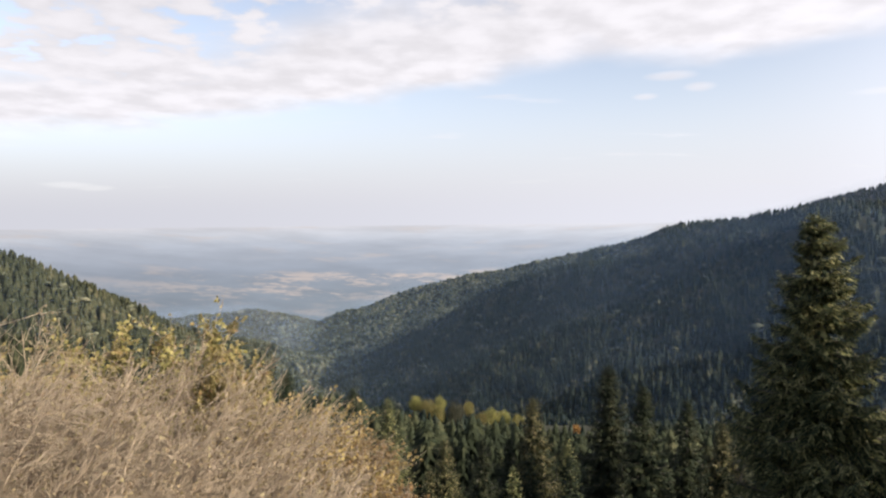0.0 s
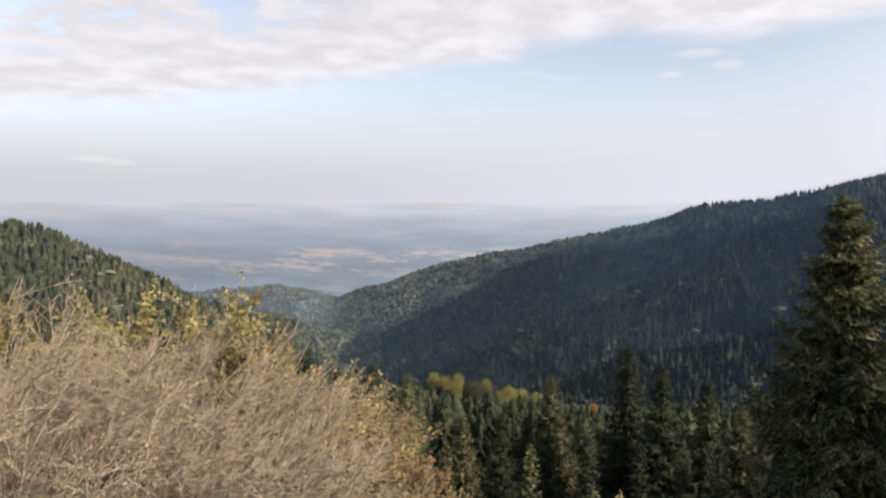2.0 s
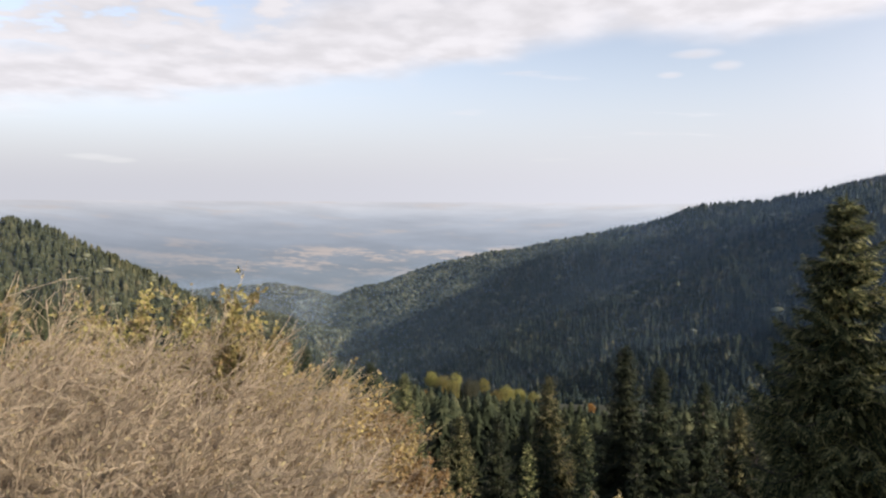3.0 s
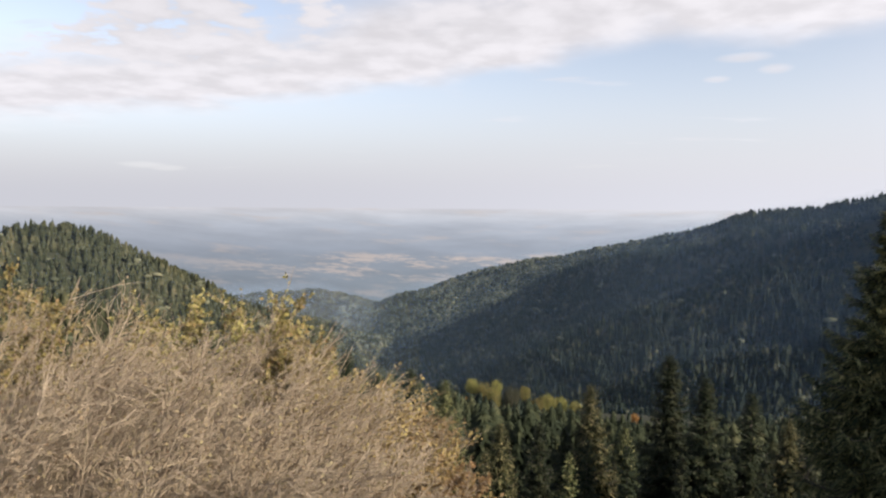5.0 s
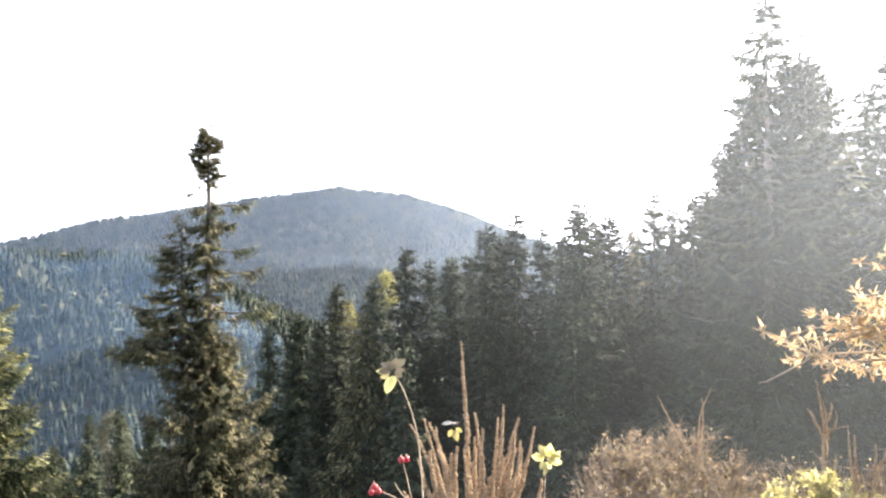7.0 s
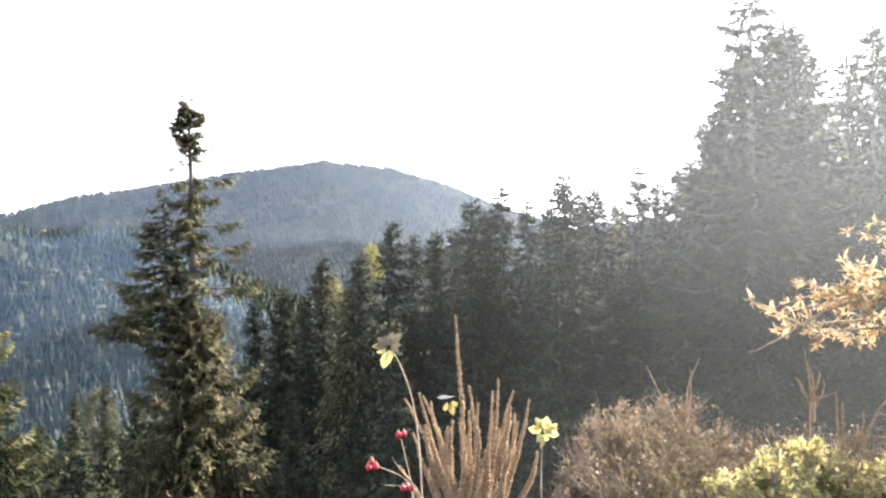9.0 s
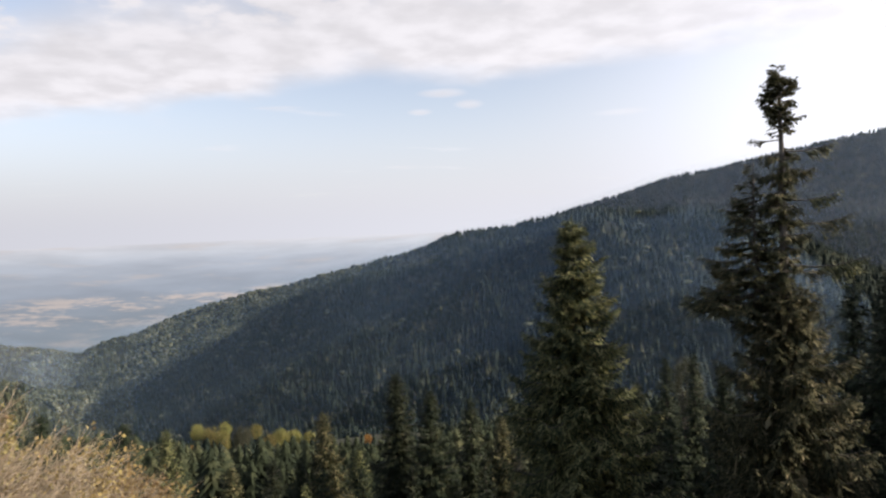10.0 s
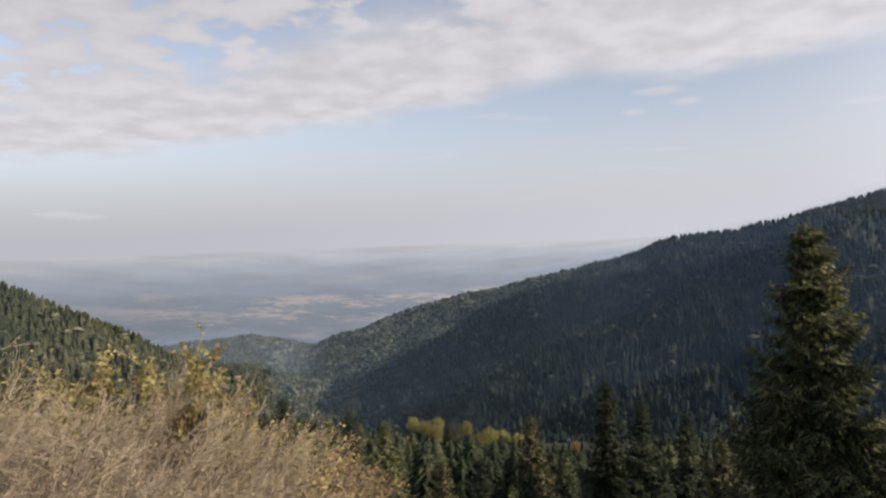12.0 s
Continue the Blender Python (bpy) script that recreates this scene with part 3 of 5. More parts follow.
def stand(ob, az, d, top_el=None, tall=None, h0=None, turn=0.0, sink=0.3):
    """Place a tree whose mesh is h0 tall so that its top reaches the height angle top_el, or with the height tall."""
    x, y, _ = toward(az, 0, d)
    g = ground_z(x, y) - sink
    if tall is None:
        tall = toward(az, top_el, d)[2] - g
    return Matrix.Translation((x, y, g)) @ Matrix.Rotation(turn, 4, "Z") @ Matrix.Scale(tall / h0, 4)


def place_new(ob, m):
    ob.matrix_basis = m
    return ob


# the two tall firs in front
hero = fir_thing(22.5, 5.6, 11, "tall full fir with olive-green drooping branches on the slope", FIR_OLIVE, whorl=0.46, shape=0.69, sides=10, limbs=7, hang=0.5)
place_new(hero, stand(hero, 28.75, 34, 0.95, h0=22.5))

old = tagged(new("fir_tree"), "old tall fir with a bare thin top and ragged side leader", "fir tree", "firs on the slope")
OLD_D = 33.0
ox, oy, _ = toward(44.6, 0, OLD_D)
og = ground_z(ox, oy) - 0.3
old_h = toward(44.4, 10.9, OLD_D)[2] - og
old.matrix_basis = Matrix.Translation((ox, oy, og))
wood, green = fir(old_h - 9.2, 5.7, 23, whorl=0.55, shape=0.5, limbs=6, hang=0.85)
part("lower_crown", green.mesh("lower_crown", OLD_FIR), old)
tube(wood, [(0, 0, old_h - 12), (0.02, 0, old_h - 8), (0.05, 0, old_h - 4), (0.0, 0, old_h - 0.2)], [0.2, 0.17, 0.12, 0.03], 9)
g = np.random.RandomState(8)
view = np.array([math.cos(radians(44.6)), -math.sin(radians(44.6)), 0.0])
ragged = Soup()


def limb_with_sprays(root, way_, L, sag=0.12, gap=0.16, hang=0.5, start=0.15, stem_soup=None, leaf_soup=None):
    way_ = np.asarray(way_, float)
    way_ = way_ / np.linalg.norm(way_)
    s6 = np.linspace(0, 1, 6)
    run = lambda s: np.outer(s * L, way_) + np.outer(L * (-sag * np.sin(s * 2.6) + 0.1 * s ** 3), (0, 0, 1))
    tube(stem_soup or wood, root + run(s6), np.linspace(0.02 + 0.012 * L, 0.008, 6), 4)
    frond(leaf_soup or ragged, root, run, way_, np.cross(way_, (0, 0, 1.0)), L, gap, 0.05, hang, g, start)


for i in range(110):  # tuft at the very top
    zt = old_h + 0.1 - 2.9 * g.rand() ** 0.9
    a = g.uniform(0, 6.28)
    wide = np.interp(old_h - zt, [0, 0.4, 1.4, 1.9, 2.8], [0.35, 0.65, 0.95, 1.0, 0.55])
    limb_with_sprays(np.array([0, 0, zt]), (math.sin(a), math.cos(a), g.uniform(-0.4, 1.0)), wide * g.uniform(0.5, 1.05), 0.05, 0.09, 0.3)
for down, lr, L in ((3.0, -1, 1.2), (3.5, 1, 2.1), (4.4, 1, 1.5), (4.7, -1, 0.9), (5.6, 1, 2.2), (5.9, -1, 1.2), (6.6, 1, 2.7), (7.1, 1, 1.3), (8.4, 1, 3.2), (8.7, 1, 1.8), (7.7, -1, 1.4)):
    depth = np.array([math.sin(radians(44.6)), math.cos(radians(44.6)), 0.0]) * g.normal(0, 0.45)
    limb_with_sprays(np.array([0, 0, old_h - down]), view * lr + depth + (0, 0, 0.05), L, 0.06, 0.13, 0.7, 0.42, *(pair_ := (Soup(), Soup())))
    bough = part("limb", pair_[0].mesh("old_limb", BARK, True), old, "long bare-based limb")
    part("needles", pair_[1].mesh("old_limb_needles", OLD_FIR), bough)
for i in range(130):  # short growth close along the upper stem
    a = g.uniform(0, 6.28)
    limb_with_sprays(np.array([0, 0, old_h - g.uniform(3.2, 10)]), (math.sin(a), math.cos(a), -0.15), g.uniform(0.3, 1.15), 0.1, 0.13, 0.7)
stem = -view * 1.15
tube(wood, [stem * 0.4 + (0, 0, old_h - 10.5), stem + (0, 0, old_h - 8.2), stem * 0.95 + (0, 0, old_h - 3.9)], [0.11, 0.08, 0.015], 6)
for i in range(110):  # the side leader, fuller away from the main stem
    down = 4.0 + 6.2 * (i / 109) ** 0.8
    a = g.uniform(0, 6.28)
    w = np.array([math.sin(a), math.cos(a), 0.0])
    lean_out = 0.65 + 0.75 * max(0.0, float(np.dot(w, -view)))
    L = (0.25 + 0.36 * (down - 4.0)) * lean_out * g.uniform(0.6, 1.0)
    limb_with_sprays(stem + (0, 0, old_h - down), w + (0, 0, 0.0), max(L, 0.25), 0.1, 0.1, 0.4)
part("trunk", wood.mesh("old_trunk", BARK, True), old, "grey weathered trunk with bare stubs")
part("upper_crown", ragged.mesh("upper_crown", OLD_FIR), old, "ragged sparse upper crown")

# firs at middle distance: a few kinds, repeated
KINDS = [(24.0, fir_thing(24, 4.5, 31, "dense dark-green fir standing among others", whorl=0.5, gap=0.2, width=0.085, shape=0.64, limbs=7, hang=0.45)),
         (22.0, fir_thing(22, 3.8, 32, "slender dark-green fir standing among others", whorl=0.64, gap=0.25, width=0.1, shape=0.64, limbs=7, hang=0.5)),
         (23.0, fir_thing(23, 4.6, 33, "broad green fir with sagging branches", FIR_OLIVE, whorl=0.64, gap=0.23, width=0.1, shape=0.62, limbs=7, hang=0.65)),
         (20.0, fir_thing(20, 3.1, 34, "narrow thin-crowned fir on the slope", whorl=0.62, gap=0.25, width=0.1, shape=0.66, limbs=7, hang=0.4)),
         (20.0, fir_thing(20, 4.0, 35, "olive-green fir filling the wooded slope", FIR_OLIVE, whorl=0.75, gap=0.44, width=0.2, fine=False, shape=0.66, limb=False, limbs=7, hang=0.5)),
         (20.0, fir_thing(20, 3.4, 36, "slim dark fir filling the wooded slope", whorl=0.75, gap=0.44, width=0.2, fine=False, shape=0.68, limb=False, limbs=7, hang=0.4)),
         (27.0, fir_thing(27, 6.0, 37, "tall dark fir with long sweeping branches and gaps between them", whorl=0.8, gap=0.15, width=0.07, shape=0.7, limbs=6, hang=0.55, inner=0.5))]
used = [0] * len(KINDS)
NAMED = [(13.6, -11.4, 66, 0), (16.4, -12.9, 62, 0), (19.8, -13.7, 66, 1), (22.4, -15.2, 74, 2), (7.4, -14.1, 72, 2), (3.2, -17.4, 60, 1),
         (-7.7, -13.3, 80, 0), (-4.8, -14.1, 85, 2), (-13.1, -11.8, 75, 0), (-0.1, -17.5, 66, 2), (10.2, -17.3, 78, 2), (5.3, -17.5, 74, 1),
         (35.8, -10.7, 95, 3), (37.9, -10.2, 110, 3), (33.5, -12.5, 90, 1), (40.0, -11.0, 100, 0), (51.9, -13.1, 40, 3), (50.6, -17.6, 33, 3),
         (56.7, -3.5, 62, 2), (54.4, -1.2, 85, 1), (60.2, 1.7, 64, 1), (62.1, 0.5, 74, 3), (64.0, 0.8, 66, 0), (57.6, -0.9, 78, 0),
         (67.1, 3.5, 60, 1), (69.5, 4.4, 60, 3), (71.6, 3.2, 62, 3), (74.7, 5.3, 53, 0), (77.2, 4.2, 57, 1), (80.5, 5.7, 60, 3),
         (83.6, 5.4, 54, 1), (86.2, 7.5, 52, 0), (51.3, -3.7, 82, 0), (48.9, -4.5, 90, 1), (53.0, -4.4, 76, 3), (78.9, 3.0, 66, 2), (80.7, -7.7, 42, 3),
         (89.0, 19.6, 38, 6), (91.7, 15.4, 39, 0), (97.0, 14.6, 40, 1), (99.0, 14.8, 42, 3), (100.6, 14.2, 40, 0), (105.4, 10.3, 40, 2),
         (110.0, 10.5, 38, 0), (115.5, 11.5, 36, 1), (121.0, 9.5, 38, 0), (128.0, 10.5, 36, 2), (94.0, 9.0, 44, 2), (103.0, 8.0, 46, 1), (87.0, 11.0, 45, 1),
         (90.3, 15.0, 47, 1), (92.8, 13.2, 46, 0), (88.4, 13.6, 47, 0), (95.4, 12.6, 48, 1), (98.2, 12.6, 47, 0), (101.6, 12.4, 47, 3), (86.0, 9.5, 48, 3), (84.6, 6.0, 58, 0), (82.0, 4.6, 62, 1), (76.0, 3.6, 62, 0), (73.2, 2.6, 64, 1), (68.2, 2.6, 66, 0), (65.6, 1.0, 70, 1)]
g = np.random.RandomState(5)


def plant(kind, m):
    h0, first = KINDS[kind]
    if used[kind]:
        copy_thing(first, m @ Matrix.Diagonal((1 / first.scale[0], 1 / first.scale[1], 1 / first.scale[2], 1)))
    else:
        first.matrix_basis = m
    used[kind] += 1


for az, el, d, kind in NAMED:
    plant(kind, stand(None, az, d, el, h0=KINDS[kind][0], turn=g.uniform(0, 6.28)))

SKY_A = [-40, -16, -9, -2, 12, 24, 26, 40, 50, 56, 60, 72, 84, 90, 130]
SKY_E = [-15, -14.5, -16, -19, -18, -17.5, -16, -14.5, -8, -6, -3, 0, 1, 5, 6]
placed = [np.array(toward(a, 0, d)[:2]) for a, e, d, k in NAMED] + [np.array((ox, oy)), np.array(toward(28.75, 0, 34)[:2])]
for i in range(9000):
    if len(placed) > 300:
        break
    az, d = g.uniform(-22, 130), math.sqrt(g.uniform(44 ** 2, 135 ** 2))
    p = np.array(toward(az, 0, d)[:2])
    if min(np.hypot(*(p - q)) for q in placed) < 4.0:
        continue
    gz = ground_z(*p)
    tall = g.uniform(15, 25)
    top = d * math.tan(radians(float(np.interp(az, SKY_A, SKY_E)) - g.uniform(0, 2.5)))
    tall = min(tall, top - gz)
    if tall < 6:
        continue
    placed.append(p)
    # right of 13 degrees only dark firs, their tone standing for the shaded hollow
    k = 4 if az < 13 and g.rand() < 0.45 else 5
    plant(k, stand(None, az, d, tall=tall + 0.3, h0=KINDS[k][0], turn=g.uniform(0, 6.28)))

# ---- far woods ----


def fir_template(layers, points, seed):
    """A small fir of stacked ragged skirts, 1 tall."""
    g = np.random.RandomState(seed)
    s = Soup()
    for i in range(layers):
        u = i / layers
        z0, z1 = 0.06 + 0.9 * u, 0.06 + 0.9 * u + 1.9 / layers * (1 - 0.3 * u)
        rad = 0.17 * (1 - u) ** 0.8 + 0.015
        w = np.linspace(0, 6.283, points * 2, endpoint=False) + g.uniform(0, 6)
        rr = rad * np.where(np.arange(points * 2) % 2, g.uniform(0.35, 0.6, points * 2), g.uniform(0.75, 1.2, points * 2))
        zz = z0 + np.where(np.arange(points * 2) % 2, 0.03, -0.015) + g.normal(0, 0.012, points * 2)
        ring = np.c_[rr * np.sin(w), rr * np.cos(w), zz]
        v = np.concatenate([ring, [(0, 0, min(z1, 1.0))]])
        n_ = points * 2
        s.put(v, [(j, n_, (j + 1) % n_) for j in range(n_)])
    return np.concatenate(s.v), np.concatenate(s.f)


def lump_template(clumps, seed):
    """A broadleaf crown of many small ragged clumps, 1 tall."""
    g = np.random.RandomState(seed)
    bm = bmesh.new()
    bmesh.ops.create_icosphere(bm, subdivisions=1, radius=1)
    v0 = np.array([v.co[:] for v in bm.verts])
    f0 = np.array([[v.index for v in f.verts] for f in bm.faces])
    bm.free()
    s = Soup()
    for i in range(clumps):
        w = g.normal(0, 1, 3)
        w /= np.linalg.norm(w)
        c = np.array([0.24 * w[0], 0.24 * w[1], 0.62 + 0.24 * w[2]])
        s.put(c * (1, 1, 0.85) + v0 * g.uniform(0.6, 1.4, (len(v0), 1)) * g.uniform(0.16, 0.26), f0)
    return np.concatenate(s.v), np.concatenate(s.f)


def scatter(soup, templates, xs, ys, zs, tall, wide, g):
    pick = g.randint(0, len(templates), len(xs))
    for k, (v, f) in enumerate(templates):
        i = pick == k
        if not i.any():
            continue
        a = g.uniform(0, 6.28, i.sum())
        c, s = np.cos(a)[:, None], np.sin(a)[:, None]
        w = (tall[i] * wide[i])[:, None]
        vx, vy, vz = v.T
        out_ = np.stack([(vx * c - vy * s) * w + xs[i][:, None], (vx * s + vy * c) * w + ys[i][:, None], vz * tall[i][:, None] + zs[i][:, None]], -1)
        soup.put(out_, f)


def horizon_map():
    """Height angle (as a slope) of the land before each place, over bearing and distance."""
    a, d = np.radians(np.arange(-47, 93.1, 0.25)), np.concatenate([np.linspace(20, 500, 90), np.linspace(510, 3400, 190)])
    aa, dd = np.meshgrid(a, d, indexing="ij")
    slope = height(dd * np.sin(aa), dd * np.cos(aa)) / dd
    return a, d, np.maximum.accumulate(slope, axis=1)


def seen_from_lookout(x, y, top, slack):
    """Whether the top of a tree rises above the land before it, less slack metres."""
    a, d, hi = LAND_LINE
    r = np.hypot(x, y)
    i = np.clip(np.searchsorted(a, np.arctan2(x, y)), 0, len(a) - 1)
    j = np.clip(np.searchsorted(d, r * 0.97) - 1, 0, len(d) - 1)
    return top / r > hi[i, j] - slack / r


LAND_LINE = horizon_map()
g = np.random.RandomState(77)
bands = [(118, 450, 42.0), (450, 1250, 74.0), (1250, 2050, 95.0), (2050, 3320, 130.0)]  # from, to, square metres for each tree
az, d = [], []
for lo_, hi_, room in bands:
    count = int(radians(138) / 2 * (hi_ ** 2 - lo_ ** 2) / room)
    az.append(g.uniform(-46, 92, count))
    d.append(np.sqrt(g.uniform(lo_ ** 2, hi_ ** 2, count)))
az, d = np.concatenate(az), np.concatenate(d)
x, y = d * np.sin(np.radians(az)), d * np.cos(np.radians(az))
z = height(x, y)
keep = seen_from_lookout(x, y, z + 18, 3.0)
keep &= z > plain_z(d) + 7
x, y, z, d, az = (q[keep] for q in (x, y, z, d, az))
tall = g.uniform(13, 24, len(x)) * np.interp(bumps(x, y, 90, 9), [-1, 1], [0.85, 1.12])
tall *= np.interp(d, [150, 500, 1200, 3000], [0.9, 0.95, 1.0, 0.85])
cap = np.interp(az, [-40, -16, -9, -3, 6, 12, 24, 40, 50, 60, 92], [-13, -13, -14.4, -15.9, -16.4, -17, -15.5, -12, -6, -3, 2])
tall = np.where(d < 700, np.minimum(tall, d * np.tan(np.radians(cap + 0.3 - 1.6 * g.uniform(0, 1, len(d)) ** 1.5 + 0.7 * bumps(x, y, 70, 21))) - z), tall)
ok = tall > 4
x, y, z, d, az, tall = (q[ok] for q in (x, y, z, d, az, tall))
near_crest = np.minimum.reduce([np.abs(ridge(x, y, line_, st) - z) for line_, st in ((SPUR, 0.0), (PEAK, 0.0))])
tall *= np.where((near_crest < 16) & (d > 900), g.uniform(0.55, 1.0, len(x)), 1.0)
patchy = bumps(x, y, 130, 12) + 0.5 * bumps(x, y, 40, 13)
# pale broadleaf crowns kept above the sun's edge: tree kind also carries its light
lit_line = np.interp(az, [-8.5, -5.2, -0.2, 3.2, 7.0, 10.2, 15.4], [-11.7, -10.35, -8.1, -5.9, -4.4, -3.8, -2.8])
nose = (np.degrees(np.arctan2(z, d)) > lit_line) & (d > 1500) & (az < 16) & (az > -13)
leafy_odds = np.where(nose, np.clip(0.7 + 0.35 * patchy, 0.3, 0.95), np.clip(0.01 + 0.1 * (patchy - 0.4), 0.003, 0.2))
leafy_odds = np.where((az < -7) & (d > 420), np.where(d > 1700, np.clip(0.25 + 0.3 * patchy, 0.03, 0.6), 0.03), leafy_odds)
leafy_odds = np.where(d < 700, 0.0, leafy_odds)
leafy_odds = np.where(az > 11, np.minimum(leafy_odds, 0.12), leafy_odds)
leafy_odds = np.where((az > 26) & (d > 1900), 0.0, leafy_odds)
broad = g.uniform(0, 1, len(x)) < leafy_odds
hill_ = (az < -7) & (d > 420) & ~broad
close_ = (d < 250) & ~broad
near_ = (d < 1250) & ~broad & ~close_ & ~hill_
mid_ = (d < 2000) & ~near_ & ~broad & ~close_ & ~hill_
far_ = ~near_ & ~broad & ~close_ & ~mid_ & ~hill_
for name, mask, tpl, mat, label in (
        ("close_woods", close_, [fir_template(15, 9, s) for s in (21, 22, 23, 24, 25)], OLIVE_WOODS, "olive-green firs crowding the near slope"),
        ("near_woods", near_, [fir_template(5, 4, s) for s in (1, 2, 3, 4)], WOODS, "dense dark green fir forest on the near slope"),
        ("hill_woods", hill_, [fir_template(4, 4, s) for s in (31, 32, 33, 34)], LIT_HILL_WOODS, "olive-green forest on the low hill, sunlight put into its colour"),
        ("ridge_woods", mid_, [fir_template(4, 4, s) for s in (5, 6, 7, 8)], WOODS, "dark green fir forest on the valley side"),
        ("far_woods", far_, [fir_template(3, 3, s) for s in (15, 16, 17, 18)], WOODS, "dark blue-green fir forest covering the far ridges"),
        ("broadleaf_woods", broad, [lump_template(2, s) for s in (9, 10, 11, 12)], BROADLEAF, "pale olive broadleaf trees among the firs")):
    s = Soup()
    tl = tall[mask] * (0.8 if name == "broadleaf_woods" else 1.0)
    scatter(s, tpl, x[mask], y[mask], z[mask] - 0.3, tl, g.uniform(1.5, 2.3, mask.sum()), g)
    tagged(new(name, s.mesh(name, mat)), label, "forest", kind="stuff")
    print(name, mask.sum(), sum(len(q) for q in s.f))


def slope_at(az, el):
    """How far off a line of sight meets the far slopes."""
    d = np.linspace(700, 3300, 1300)
    x, y, _ = toward(az, el, d)
    low = height(x, y) < d * math.tan(radians(el))
    return float(d[np.argmin(low)])


def round_tree(name, az, d, el, width, mat, label, seed, clumps=95):
    """A broadleaf tree: forked trunk and a crown of many leaf clumps with gaps."""
    g = np.random.RandomState(seed)
    px_, py_, top = toward(az, el, d)
    gz = ground_z(px_, py_) - 0.2
    h = max(5.0, top - gz)
    base = tagged(new(name), label, "tree", "autumn trees in the forest")
    base.matrix_basis = Matrix.Translation((px_, py_, gz))
    wood, crown = Soup(), Soup()
    tube(wood, [(0, 0, 0), (0.1, 0, h * 0.3), (0, 0.1, h * 0.75)], [h * 0.011, h * 0.008, 0.03], 6)
    for i in range(clumps):
        w = g.normal(0, 1, 3)
        w *= g.uniform(0.35, 1) ** 0.5 / np.linalg.norm(w)
        deep = width * (0.6 if d > 200 else 1.1)
        c = np.array([w[0] * width / 2, w[1] * width / 2, h - deep + w[2] * deep])
        if i % 6 == 0:
            tube(wood, [(0, 0, h * 0.35), c * (0.5, 0.5, 0.8), c], [h * 0.008, h * 0.005, 0.015], 4)
        k = 60
        at = c + g.normal(0, width * 0.085, (k, 3))
        aim = g.normal(0, 1, (k, 3)) + (0, 0, -0.3)
        aim /= np.linalg.norm(aim, axis=1)[:, None]
        fl = np.cross(aim, g.normal(0, 1, (k, 3)))
        fl /= np.linalg.norm(fl, axis=1)[:, None] + 1e-9
        sz = max(width * 0.05, 0.2) * g.uniform(0.6, 1.2, k)
        blades(crown, at, aim * sz[:, None], fl * (sz * 0.4)[:, None])
    part("trunk", wood.mesh(name + "_trunk", BARK, True), base)
    part("crown", crown.mesh(name + "_crown", mat), base)


FAR_AUTUMN = [(20.9, -5.3, 9, 0), (22.9, -5.4, 9, 3), (23.7, -6.7, 8, 3), (25.1, -5.8, 8, 0), (18.2, -5.5, 8, 3), (21.6, -6.7, 8, 3), (22.3, -4.7, 9, 3), (22.7, -9.8, 8, 2), (23.4, -8.2, 7, 3), (18.6, -10.4, 7, 3)]
for i, (az, el, d, w, kind) in enumerate([(-2.5, -14.1, 350, 7, 0), (-1.5, -14.4, 344, 9, 0), (-0.4, -14.2, 352, 6.5, 0), (0.9, -14.7, 338, 9, 3), (2.0, -14.6, 346, 6, 0), (3.9, -15.2, 336, 8, 0),
                                          (5.0, -15.3, 340, 7, 0), (3.0, -15.5, 330, 6.5, 1), (-3.1, -15.6, 320, 5.2, 2), (11.0, -16.9, 310, 4.2, 2), (-0.6, -15.0, 330, 7, 0), (6.2, -15.6, 335, 6, 0),
                                          (55.0, -2.9, 92, 3.0, 0), (58.5, -0.5, 98, 3.0, 0), (37.4, -10.6, 125, 5.0, 3), (23.2, -15.2, 88, 4.6, 3)] + [(a, e, slope_at(a, e - 0.3), w, k) for a, e, w, k in FAR_AUTUMN]):
    mat, label = ((GOLD, "small yellow-green autumn tree among the firs"), (GOLD, "golden autumn tree among dark firs"), (RUST, "rust-orange autumn tree among dark firs"),
                  (BROADLEAF, "pale olive autumn tree among firs"))[kind]
    if 290 < d < 400:
        w, el = w * 0.92, el - 0.15
    round_tree("broadleaf_tree", az, d, el, w, mat, label, 100 + i)

# ---- shrubs and plants close by ----
LOOKOUT = np.array((0.208, -0.137, 0.037))


